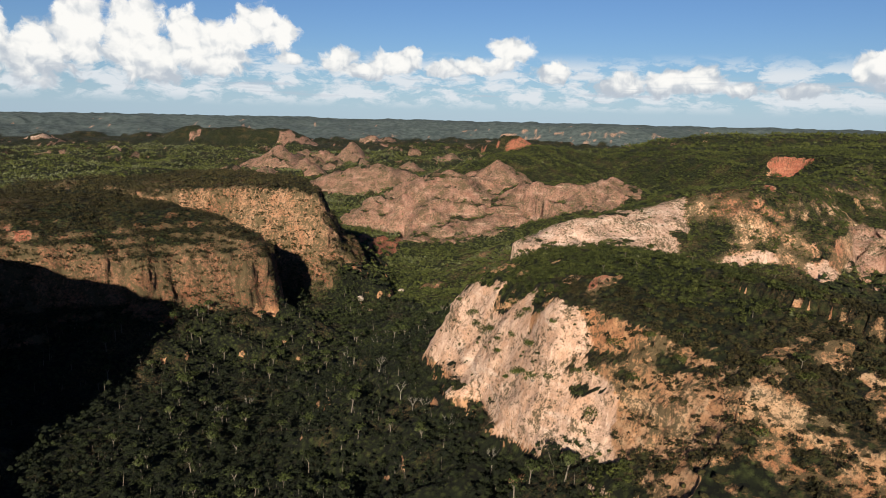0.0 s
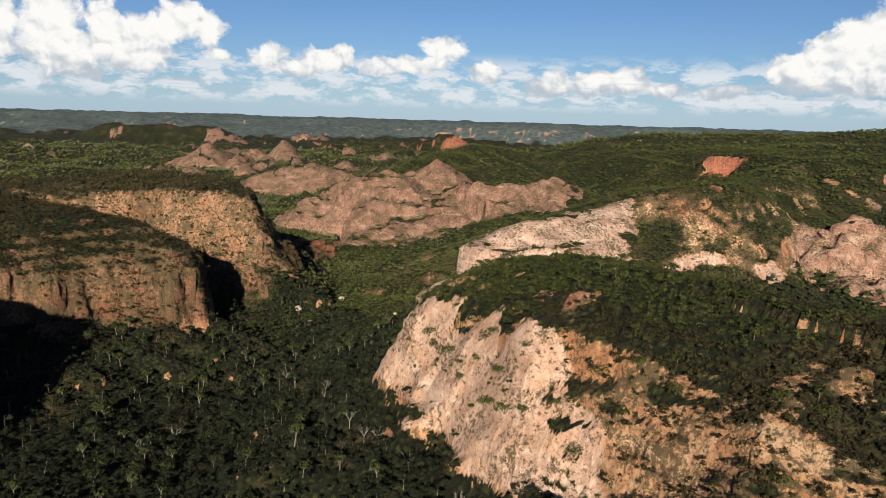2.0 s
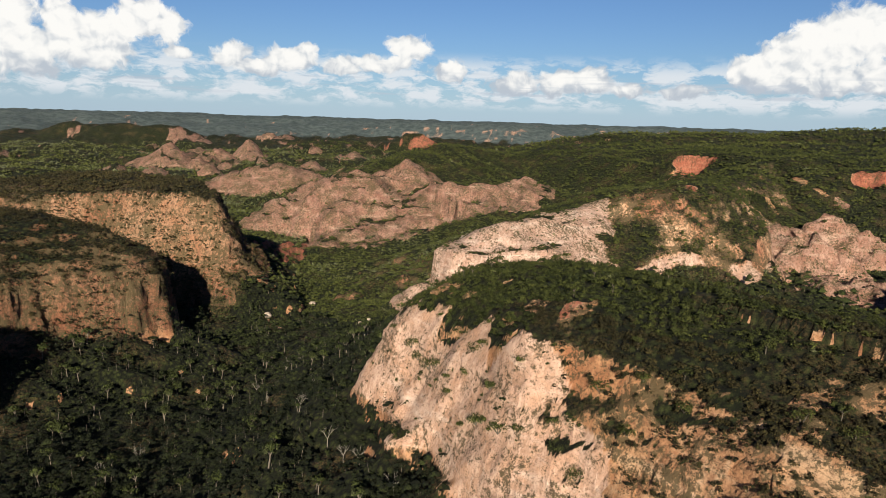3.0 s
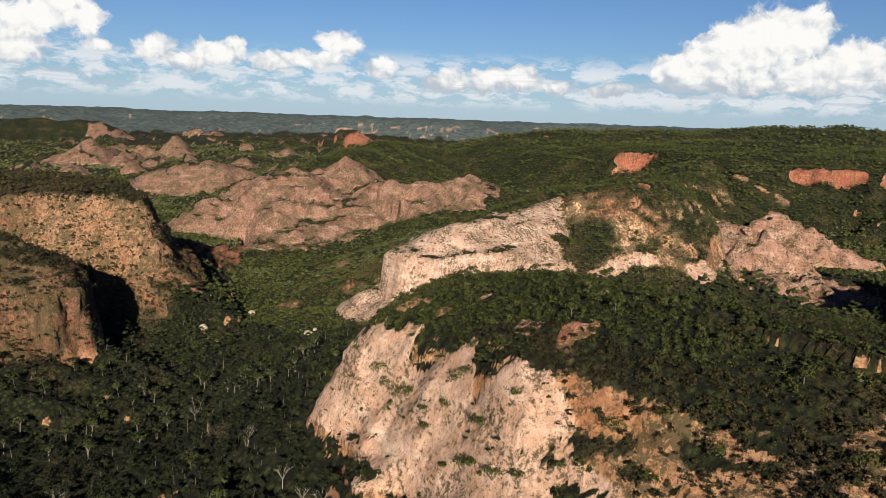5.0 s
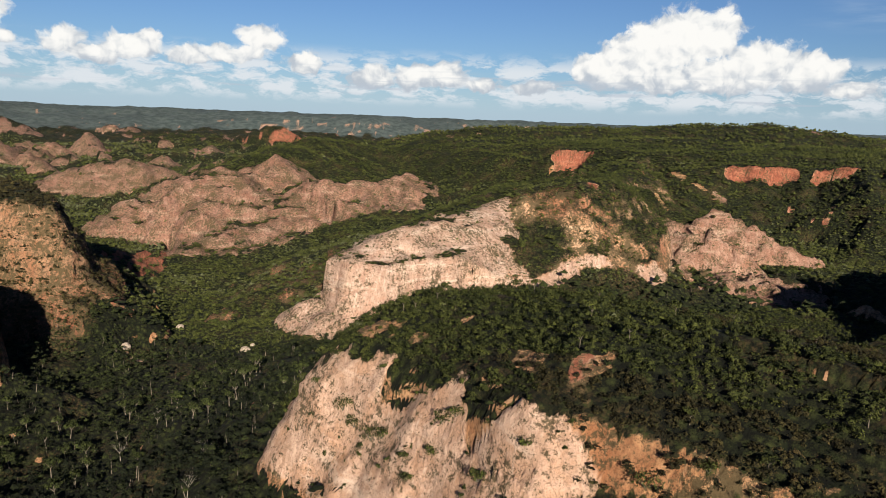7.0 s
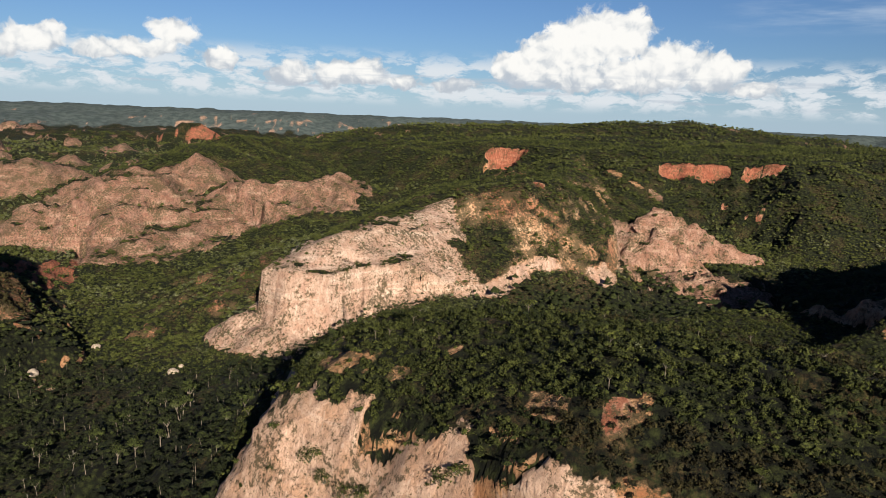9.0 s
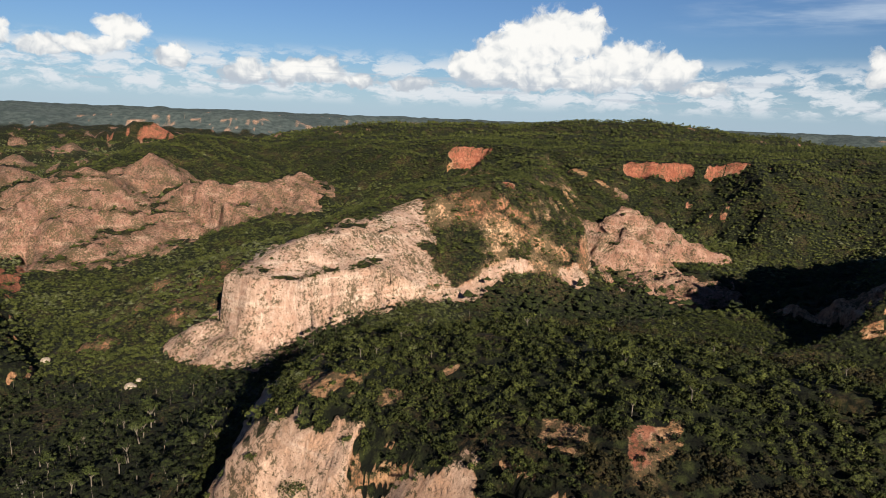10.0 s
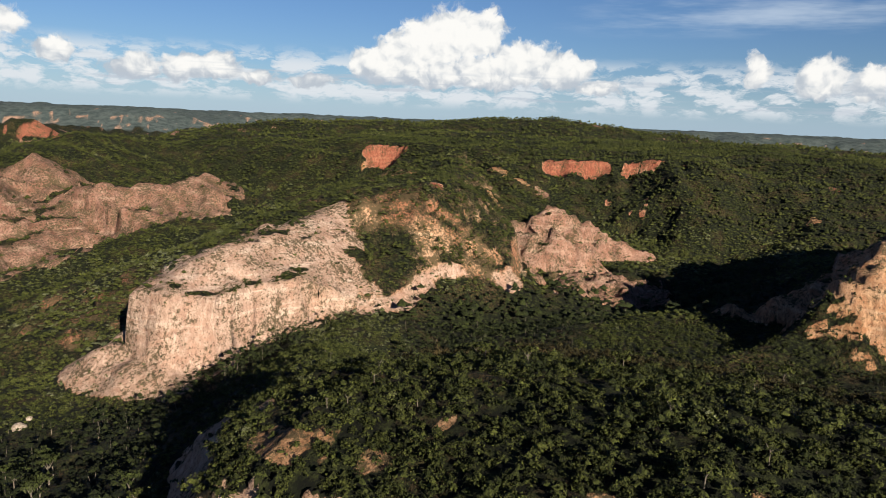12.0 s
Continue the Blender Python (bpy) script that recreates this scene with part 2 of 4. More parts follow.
PLATEAU = [
    (330, 1430, 80, 0, 0.4), (420, 1260, 84, 0, 0.6), (486, 1125, 88, 0, 0.6), (500, 1105, 99, 4, 0.6), (506, 1098, 103, 28, 0.5), (532, 1070, 105, 28, 0.5), (540, 1060, 104, 3, 0.5), (562, 1020, 104, 0, 0.4), (585, 950, 106, 0, 0.35), (560, 870, 96, 0, 0.35),
    (605, 838, 105, 16, 0.45), (655, 806, 101, 20, 0.5), (670, 795, 98, 3, 0.6), (690, 776, 102, 22, 0.5), (715, 742, 105, 20, 0.5), (730, 715, 104, 0, 0.45), (770, 640, 94, 0, 0.4), (880, 560, 94, 0, 0.35),
    (1020, 460, 98, 0, 0.3), (1500, 250, 98, 0, 0.25), (1900, 1300, 92, 0, 0.15), (1000, 2100, 118, 0, 0.1),
]
GREEN_HILLS = [(120, 1270, 84, 0.35), (158, 1325, 97, 0.4), (243, 1455, 96, 0.35), (330, 1500, 92, 0.3), (480, 1420, 102, 0.3)]
PINK_CONE = [(-100, 1048, 38, 0.7), (-68, 1058, 68, 0.6), (-25, 1059, 71, 0.5), (23, 1060, 70, 0.55), (52, 1085, 58, 0.6)]
PINK_KNOLL = [(60, 1128, 68, 0.6), (87, 1125, 76, 0.6), (111, 1138, 58, 0.6)]
PINK_NEAR = [(-30, 885, 3, 0.3), (40, 965, 22, 0.3), (93, 1040, 44, 0.26), (137, 1032, 57, 0.22), (197, 1020, 59, 0.24), (233, 1010, 66, 0.45), (264, 1002, 50, 0.5)]
PINK_FRONT = [(20, 900, 6, 0.3), (75, 892, 19, 0.3), (130, 890, 27, 0.28), (190, 925, 36, 0.28), (238, 962, 46, 0.35), (255, 985, 48, 0.4)]
PINK_BACK = [(-250, 1402, 36, 0.8), (-200, 1410, 48, 0.7), (-110, 1415, 58, 0.7), (-80, 1420, 46, 0.8)]
SCAR_KNOB = [(504, 1092), (530, 1064)]
SCAR_WEST = [(610, 828), (655, 802)]
SCAR_EAST = [(690, 772), (716, 738)]
EAST_SPUR = [(720, 745, 104, 0.6), (664, 690, 85, 0.7), (650, 646, 60, 0.7), (640, 612, 34, 0.6)]
FAR_BUTTE = [(222, 2715, 92, 0.7), (262, 2713, 98, 0.7)]
PLATEAU_TOP = [(650, 1620, 124, 0.22), (950, 1600, 138, 0.2), (1230, 1480, 149, 0.18), (1420, 1400, 142, 0.18)]
# unseen hill beside the flight, added to cast shadow over the west valley
SOUTH_WEST_SHADE_HILL = [(-526, -60, 124, 60, 0.6), (-286, 40, 132, 100, 0.6), (-206, 140, 134, 105, 0.6), (-202, 200, 126, 99, 0.6), (-220, 232, 118, 92, 0.6), (-274, 290, 114, 75, 0.6), (-336, 340, 102, 40, 0.6), (-426, 330, 98, 20, 0.5), (-646, 200, 110, 20, 0.5)]
VALLEY = [(-150, -300, 4, 0.1), (-135, 180, -2, 0.12), (-105, 330, -2, 0.12), (-78, 480, -5, 0.13), (-66, 600, -6, 0.12), (-28, 750, -10, 0.1), (-60, 900, -8, 0.08), (-150, 1340, 2, 0.05), (-400, 2100, 10, 0.03), (-500, 4900, 30, 0.02)]
LEFT_GAP = [(-60, 530, 0), (-98, 545, 4), (-140, 556, 10), (-200, 582, 30), (-240, 600, 55)]
RAVINE = [(185, 545, 30, 0.35), (250, 524, 12, 0.3), (330, 518, 5, 0.3), (390, 508, 0, 0.2), (470, 520, 6, 0.25), (600, 575, 16, 0.3), (670, 575, 32, 0.3)]


# far hills: x, y, top, half width, soil
FAR_HILLS = [
    (-450, 1939, 70, 67, 4), (-289, 2230, 66, 48, 4), (-232, 1971, 42, 28, 4), (-356, 2054, 60, 45, 4), (16, 2064, 58, 49, 4),
    (-1478, 2630, 66, 60, 6), (-989, 2148, 54, 28, 6), (-339, 3300, 66, 45, 4), (-600, 2700, 80, 50, 4),
]
FAR_TABLE = [(-960, 2760, 98, 0.45), (-780, 2730, 106, 0.45), (-610, 2710, 98, 0.5)]


def scattered_hills():
    """Bare cones and low pale tables, thick on the badland floor, thin beyond."""
    rng = np.random.default_rng(70)
    hills = list(FAR_HILLS)
    for _ in range(46):
        a, r = math.radians(rng.uniform(-19, 9)), rng.uniform(1650, 2700)
        hills.append((r * math.sin(a), r * math.cos(a), rng.uniform(30, 48), rng.uniform(18, 46), 4))
    for _ in range(60):
        a, r = math.radians(rng.uniform(-34, 22)), rng.uniform(2700, 3700)
        hills.append((r * math.sin(a), r * math.cos(a), rng.uniform(32, 60), rng.uniform(30, 80), 4))
    return hills


def far_country(x, y):
    """Low badland mounds, then the high plains that close the horizon."""
    r = np.hypot(x, y)
    mound = np.maximum(0, 0.4 - np.abs(fbm(x, y, 330, 40, 4))) / 0.4
    z = 24 * mound ** 1.4 * smooth((r - 1500) / 500) + 10 * fbm(x, y, 900, 47, 3) * smooth((r - 1300) / 900)
    edge = r + 500 * fbm(x, y, 1500, 52, 4)
    plain = 128 * smooth((edge - 3300) / 800) * smooth((r - 2500) / 900)
    return z, np.where(plain > 1, plain, -99)


def landforms(x, y):
    """Height of the ground and its soil, at any place."""
    v1, (a, s), _ = line_field(x, y, VALLEY)
    base = a + s * v1 * (1 / (1 + v1 / 900))
    v2, (b, s2), _ = line_field(x, y, RAVINE)
    base = base + 2.5 * fbm(x, y, 60, 3, 3)
    z_far, plain = far_country(x, y)
    base = base + z_far
    scar = np.minimum(line_field(x, y, SCAR_KNOB)[0], np.minimum(line_field(x, y, SCAR_WEST)[0], line_field(x, y, SCAR_EAST)[0]))
    badland_edge = 872 + 0.36 * np.maximum(x - 70, 0) + 22 * fbm(x, y, 45, 65, 4) + np.maximum(x - 262, 0) * 4
    off_bluff = beyond(x, y, MID_BLUFF)
    forms = [
        (mesa(x, y, NEAR_MESA, 17, 24, 26, 2.2, 11, 0.10, 0.5), np.where(x + 12 * fbm(x, y, 30, 13, 3) > 50, 2, 1)),
        (mesa(x, y, MID_BLUFF, 4, 30, 6, 3.5, 21), np.where(y > 660, 0, np.where((x + 38 * fbm(x, y, 34, 99, 4) > 200) & (off_bluff == 0), 7, 6))),
        (ridge(x, y, MID_CREST, 13, 0.45, 23) - 3.0 * off_bluff, 6),
        (ridge(x, y, MID_DOME, 20, 0.25, 23) - 3.0 * off_bluff * smooth((690 - y) / 40), 7),
        (ridge(x, y, MID_BACK, 10, 0.2, 25), 7),
        (mesa(x, y, LEFT_NEAR, 26, 24, 11, 4.0, 31, 0.5, 1.0), 8),
        (mesa(x, y, LEFT_BACK, 6, 30, 26, 4.0, 33, 0.5, 1.5), 8),
        (ridge(x, y, LEFT_SPUR, 4, 0.25, 35), 3),
        (ridge(x, y, CAVE_CREST, 2.5, 0.35, 41), 6),
        (ridge(x, y, CAVE_REAR, 2, 0.35, 43), 6),
        (ridge(x, y, RAVINE_SPUR, 3, 0.35, 45), 6),
        (ridge(x, y, RAVINE_FRONT, 4, 0.35, 46), 6),
        (ridge(x, y, SADDLE, 15, 0.2, 48), 0),
        (mesa(x, y, PLATEAU, 16, 300, 14, 5.0, 51), np.where(scar + 9 * fbm(x, y, 22, 66, 3) < 17, 3, 0)),
        (ridge(x, y, PLATEAU_TOP, 90, 0.15, 53), 0),
        (ridge(x, y, EAST_SPUR, 8, 0.25, 54), 0),
        (ridge(x, y, FAR_BUTTE, 10, 0.2, 56), 3),
        (ridge(x, y, GREEN_HILLS, 25, 0.3, 55), 0),
        (ridge(x, y, PINK_NEAR, 16, 0.4, 57), np.where((y > badland_edge) & (y < 1034 + 18 * fbm(x, y, 60, 86, 3)), 4, 0)),
        (ridge(x, y, PINK_CONE, 8, 0.35, 80), 4),
        (ridge(x, y, PINK_KNOLL, 8, 0.35, 82), 4),
        (ridge(x, y, PINK_FRONT, 20, 0.4, 58), np.where(y > badland_edge, 4, 0)),
        (ridge(x, y, PINK_BACK, 14, 0.3, 59), 4),
        (mesa(x, y, SOUTH_WEST_SHADE_HILL, 4, 40, 14, 3.0, 61), 8),
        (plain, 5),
    ]
    forms.append((ridge(x, y, FAR_TABLE, 25, 0.2, 83), 0))
    z, soil, top = base, np.zeros(x.shape, int), base.copy()
    for h, kind in forms:
        soil = np.where(h > top, kind, soil)
        top = np.maximum(top, h)
        z = smax(z, h, 3.0)
    out = np.hypot(x, y) > 1450
    if out.any():
        xo, yo, zo, so = x[out], y[out], z[out], soil[out]
        shape = 1 + 0.5 * fbm(xo, yo, 70, 84, 3)
        for hx, hy, hz, wide, kind in scattered_hills():
            d = np.hypot(xo - hx, (yo - hy) * 0.7) * shape
            h = hz - 30 * (d / wide) ** 1.2 * (hz / 55)
            near = (d < 2.2 * wide) & (h > zo)
            so = np.where(near, kind, so)
            zo = np.where(near, smax(zo, h, 3.0), zo)
        z, soil = z.copy(), soil.copy()
        z[out], soil[out] = zo, so
    soil = np.where((soil == 0) & (np.hypot(x, y) > 1300) & (z_far + 8 * fbm(x, y, 160, 62, 3) > 15), 9, soil)
    near_d, _, near_in = line_field(x, y, NEAR_MESA, True)
    soil = np.where((soil == 1) & (np.where(near_in, near_d, -near_d) > -4 + 9 * fbm(x, y, 16, 87, 3)), 0, soil)
    soil = np.where((soil == 2) & near_in & (near_d > 9 + 9 * fbm(x, y, 22, 88, 3)) & (y > np.where(x > 85, 188, 215)), 0, soil)
    soil = np.where((soil == 8) & (z < 24 + 5 * fbm(x, y, 25, 89, 2)) & (x < 0), 0, soil)
    soil = np.where((soil == 6) & (x > 200) & (y < 480) & (z < np.where(x < 325, 60, 24) + 14 * fbm(x, y, 30, 94, 3)), 0, soil)
    soil = np.where((soil == 1) & (z < 41 + 0.2 * np.maximum(225 - y, 0) + 4 * fbm(x, y, 20, 85, 2)), 0, soil)
    soil = np.where((soil == 6) & (x > 195) & (x < 345) & (off_bluff > 10 + 6 * fbm(x, y, 24, 102, 2)), 0, soil)
    foot = line_field(x, y, CAVE_FOOT)[0]
    soil = np.where((soil == 0) & (foot + 14 * fbm(x, y, 20, 60, 3) < 22), 6, soil)
    cut = b + s2 * v2 + np.where(x > 345, 0.006 - 0.003 * smooth((x - 345) / 40), 0.006) * v2 ** 2
    z = np.where(v2 < 200, -smax(-z, -cut, 6.0), z)
    gap, (floor_z,), _ = line_field(x, y, LEFT_GAP)
    z = np.where(gap < 90, -smax(-z, -(floor_z + 0.03 * gap ** 2), 4.0), z)
    far = smooth((np.hypot(x, y) - 650) / 400)
    z = z + far * np.where(z < 40, 0.2, 1.0) * (11 * fbm(x, y, 210, 74, 3) - 20 * np.abs(fbm(x, y, 130, 75, 3)) + 6)
    z = z - np.where((soil == 4) | (soil == 9), np.where(soil == 4, 15, 4) * np.abs(fbm(x, y, 52, 78, 4)) + np.where(soil == 4, 6, 0) * np.abs(fbm(x, y, 21, 79, 3)) - np.where(soil == 4, 4, 0), 0)
    z = z - np.where(soil == 3, 7 * np.abs(fbm(x, y, 26, 90, 3)), 0)
    rocky = (soil == 1) | (soil >= 6)
    z = z + np.where(rocky, 2.4 * fbm(x, y, 24, 72, 3) - np.where(soil == 1, 0.8, 4.0) * np.abs(fbm(x, y, 34, 73, 3)) + 0.8, 0)
    z = z + np.where((soil == 6) & (x > 345), 4 - 11 * np.abs(fbm(x, y, 24, 92, 4)) + 3 * value_noise(x, y, 7, 93), 0)
    bedded = (soil == 8) | ((soil == 6) & (x > 250)) | (soil == 3)
    z = z + np.where(bedded, 0.75 * np.sin(z + 2.2 * fbm(x, y, 45, 100, 2)), 0)
    z = z + 0.9 * fbm(x, y, 14, 71, 3)
    return z, soil


def open_ground(x, y):
    """Where known bare patches lie (0 to 1), and their soil."""
    m, kind = np.zeros(x.shape), np.zeros(x.shape, int)
    wob = 1.1 * fbm(x, y, 8, 77, 4)
    for px, py, rx, ry, k in OPEN_GROUND:
        q = smooth(1.7 * (0.95 + wob - np.hypot((x - px) / rx, (y - py) / ry)))
        kind = np.where(q > m, k, kind)
        m = np.maximum(m, q)
    return m, kind


def weathered(x, y, z, slope):
    """Small ledges, slabs and hollows on steep faces."""
    a = smooth((slope - 0.6) / 0.5) * np.clip(np.hypot(x, y) / 350, 0.9, 2.0) * 1.5
    dx = 1.1 * fbm(x + 0.6 * z, y + 1.3 * z, 9, 63, 3) + 0.5 * value_noise(x - z, y + 2 * z, 3.2, 67)
    dy = 1.1 * fbm(y - 0.7 * z, x + 1.2 * z, 9, 64, 3) + 0.5 * value_noise(y + z, x - 2 * z, 3.2, 68)
    return x + a * dx, y + a * dy, z + a * 0.5 * value_noise(x + y, z * 2, 4, 69)


# ---- the ground, one sheet ----
HUB = (-10.0, 60.0)


def polar_grid():
    rings = [30.0]
    while rings[-1] < 4930:
        r = rings[-1]
        rings.append(r + (max(1.1, 0.0046 * r) if r < 1250 else 0.013 * r))
    fine = np.arange(-41, 77, 0.21)
    coarse = np.arange(77, 319, 4.0)
    ang = np.radians(np.concatenate([fine, coarse]))
    r = np.array(rings)[:, None]
    return HUB[0] + r * np.sin(ang)[None], HUB[1] + r * np.cos(ang)[None]


def sheet_mesh(name, X, Y, Z):
    nr, na = X.shape
    co = np.stack([X, Y, Z], -1).reshape(-1, 3)
    hub_z = float(Z[0].mean())
    co = np.vstack([co, [[HUB[0], HUB[1], hub_z]]])
    i = np.arange(nr - 1)[:, None] * na
    j = np.arange(na)[None]
    k = (j + 1) % na
    quads = np.stack([i + j, i + k, i + na + k, i + na + j], -1).reshape(-1, 4)
    me = bpy.data.meshes.new(name)
    nq = len(quads)
    tris = np.stack([np.full(na, nr * na), (np.arange(na) + 1) % na, np.arange(na)], -1)
    me.vertices.add(len(co))
    me.vertices.foreach_set("co", co.ravel())
    me.loops.add(nq * 4 + na * 3)
    me.loops.foreach_set("vertex_index", np.concatenate([quads.ravel(), tris.ravel()]).astype(np.int32))
    me.polygons.add(nq + na)
    me.polygons.foreach_set("loop_start", np.concatenate([np.arange(nq) * 4, nq * 4 + np.arange(na) * 3]).astype(np.int32))
    me.update(calc_edges=True)
    return me


def slope_at(x, y, z):
    zx, _ = landforms(x + 1.2, y)
    zy, _ = landforms(x, y + 1.2)
    return np.hypot(zx - z, zy - z) / 1.2


def bareness(x, y, soil, slope):
    """How little grows at a place, 0 to 1."""
    patch = fbm(x, y, 34, 81, 4)
    fine = value_noise(x, y, 5.5, 86)
    limit = np.select([soil == k for k in range(10)], [2.2, 0.85, 0.95, 0.6, 0.26, 0.45, 0.12, 0.85, 0.72, 0.36])
    limit = limit + 0.4 * (soil == 1) * smooth((242 - y) / 18)
    limit = limit + (soil == 2) * (0.35 - 0.45 * smooth((228 - y) / 25) * smooth((125 - x) / 15)) + 0.15 * (soil == 7)
    b = smooth((slope + 0.35 * patch + 0.2 * fine - limit) / 0.45 + 0.5)
    b = np.select([soil == 8, soil == 2, soil == 7, soil == 9, soil == 5], [np.maximum(0.72 * b, 0.3 + 0.3 * patch), 0.66 * b, np.clip(0.36 + 0.26 * patch + 0.25 * (slope - 0.7) + 0.1 * fine, 0, 1), 0.6 * b, 0.56 * b], b)
    sandy = np.where(((soil == 1) | (soil == 2)) & (slope < 0.6), smooth((patch + 0.35 * fine - 0.6) / 0.2), 0)
    known, _ = open_ground(x, y)
    return np.maximum(np.maximum(b, 0.85 * sandy), known)


# ---- materials ----
def material(name):
    m = bpy.data.materials.new(name)
    m.use_nodes = True
    m.node_tree.nodes.clear()
    return m, m.node_tree


class Nodes:
    """Short hand for building node trees."""

    def __init__(self, nt):
        self.nt = nt

    def add(self, kind, **settings):
        n = self.nt.nodes.new(kind)
        for key, value in settings.items():
            if key == "blend_type":
                n.blend_type = value
            elif key == "data_type":
                n.data_type = value
            elif key == "operation":
                n.operation = value
            elif key == "attribute_name":
                n.attribute_name = value
        return n

    def link(self, a, b):
        self.nt.links.new(a, b)

    def noise(self, scale, detail=6.0, rough=0.6, vector=None, lac=2.0):
        n = self.add("ShaderNodeTexNoise")
        n.inputs["Scale"].default_value, n.inputs["Detail"].default_value, n.inputs["Roughness"].default_value = scale, detail, rough
        n.inputs["Lacunarity"].default_value = lac
        if vector is not None:
            self.link(vector, n.inputs["Vector"])
        return n.outputs["Fac"]

    def grey(self, fac, lo, hi):
        n = self.add("ShaderNodeMapRange")
        n.inputs["From Min"].default_value, n.inputs["From Max"].default_value = lo, hi
        self.link(fac, n.inputs["Value"])
        return n.outputs[0]

    def mix(self, fac, a, b, blend="MIX"):
        n = self.add("ShaderNodeMix", data_type="RGBA", blend_type=blend)
        for sock, v in ((n.inputs[0], fac), (n.inputs[6], a), (n.inputs[7], b)):
            if isinstance(v, (int, float)):
                sock.default_value = v
            elif isinstance(v, tuple):
                sock.default_value = (*v, 1)
            else:
                self.link(v, sock)
        return n.outputs[2]

    def math(self, op, a, b=0.0):
        n = self.add("ShaderNodeMath", operation=op)
        for sock, v in ((n.inputs[0], a), (n.inputs[1], b)):
            if isinstance(v, (int, float)):
                sock.default_value = v
            else:
                self.link(v, sock)
        return n.outputs[0]

    def attribute(self, name):
        return self.add("ShaderNodeAttribute", attribute_name=name).outputs["Fac"]

    def surface(self, color, rough, bump=None, strength=0.5, distance=1.0):
        b = self.add("ShaderNodeBsdfPrincipled")
        o = self.add("ShaderNodeOutputMaterial")
        self.link(color, b.inputs["Base Color"]) if not isinstance(color, tuple) else setattr(b.inputs["Base Color"], "default_value", (*color, 1))
        b.inputs["Roughness"].default_value = rough
        b.inputs["Specular IOR Level"].default_value = 0.15
        if bump is not None:
            n = self.add("ShaderNodeBump")
            n.inputs["Strength"].default_value, n.inputs["Distance"].default_value = strength, distance
            self.link(bump, n.inputs["Height"])
            self.link(n.outputs[0], b.inputs["Normal"])
        self.link(b.outputs[0], o.inputs[0])
        return b


def ground_material():
    m, nt = material("ground_soil_and_rock")
    n = Nodes(nt)
    pos = n.add("ShaderNodeNewGeometry").outputs["Position"]

    def scaled(x, y, z):
        mp = n.add("ShaderNodeMapping")
        mp.inputs["Scale"].default_value = (x, y, z)
        n.link(pos, mp.inputs["Vector"])
        return mp.outputs[0]

    def cells(scale, feature, vector):
        v = n.add("ShaderNodeTexVoronoi")
        v.feature = feature
        v.inputs["Scale"].default_value = scale
        n.link(vector, v.inputs["Vector"])
        return v

    runnel = n.noise(0.35, 9, 0.72, scaled(1, 1, 0.35))     # upright runnels on the faces
    wash = n.noise(0.5, 5, 0.6, scaled(1, 1, 0.07))          # rain streaks
    layer = n.noise(0.22, 6, 0.65, scaled(0.12, 0.12, 1))    # level beds in the rock
    grain = n.noise(0.8, 9, 0.75, pos)
    grit = n.noise(2.2, 5, 0.75, pos)
    speck = n.noise(0.55, 6, 0.8, pos, 2.6)
    broad = n.noise(0.035, 5, 0.6, pos)
    patch = n.noise(0.11, 6, 0.65, pos)
    bent = n.add("ShaderNodeVectorMath", operation="ADD")
    shift = n.add("ShaderNodeTexNoise")
    shift.inputs["Scale"].default_value = 0.35
    n.link(pos, shift.inputs["Vector"])
    n.link(scaled(1, 1, 0.7), bent.inputs[0])
    n.link(shift.outputs["Color"], bent.inputs[1])
    joint = n.grey(cells(0.3, "DISTANCE_TO_EDGE", bent.outputs[0]).outputs["Distance"], 0.03, 0.0)
    joint = n.math("MULTIPLY", joint, n.grey(patch, 0.48, 0.56))

    # scrub seen from above: rounded tops, gap shade painted near-black, dry grass here and there
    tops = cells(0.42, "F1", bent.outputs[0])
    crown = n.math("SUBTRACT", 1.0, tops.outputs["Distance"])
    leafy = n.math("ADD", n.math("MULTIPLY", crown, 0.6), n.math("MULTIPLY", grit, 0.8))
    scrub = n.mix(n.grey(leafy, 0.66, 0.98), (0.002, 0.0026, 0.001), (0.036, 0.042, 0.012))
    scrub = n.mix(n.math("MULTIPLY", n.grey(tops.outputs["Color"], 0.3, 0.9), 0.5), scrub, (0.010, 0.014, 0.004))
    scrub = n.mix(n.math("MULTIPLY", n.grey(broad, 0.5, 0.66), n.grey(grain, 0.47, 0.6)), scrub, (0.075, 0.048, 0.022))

    def rock_of(dark, light, stain, deep, bed):
        c = n.mix(n.grey(runnel, 0.38, 0.60), dark, light)
        c = n.mix(n.math("MULTIPLY", n.grey(patch, 0.45, 0.62), 0.75), c, stain)
        c = n.mix(n.math("MULTIPLY", n.grey(layer, 0.55, 0.66), 0.6), c, bed)
        c = n.mix(n.math("MULTIPLY", n.grey(wash, 0.60, 0.70), 0.55), c, bed)
        c = n.mix(n.math("MULTIPLY", n.grey(wash, 0.42, 0.34), 0.5), c, dark)
        c = n.mix(n.math("MULTIPLY", n.grey(grain, 0.47, 0.36), 0.7), c, deep)
        c = n.mix(n.math("MULTIPLY", n.grey(grit, 0.46, 0.32), 0.7), c, deep)
        return n.mix(n.math("MULTIPLY", joint, 0.55), c, deep)

    pale = rock_of((0.29, 0.180, 0.130), (0.47, 0.318, 0.245), (0.37, 0.212, 0.138), (0.12, 0.076, 0.056), (0.52, 0.395, 0.325))
    sand = rock_of((0.18, 0.084, 0.038), (0.37, 0.205, 0.100), (0.27, 0.115, 0.048), (0.080, 0.042, 0.022), (0.40, 0.27, 0.16))
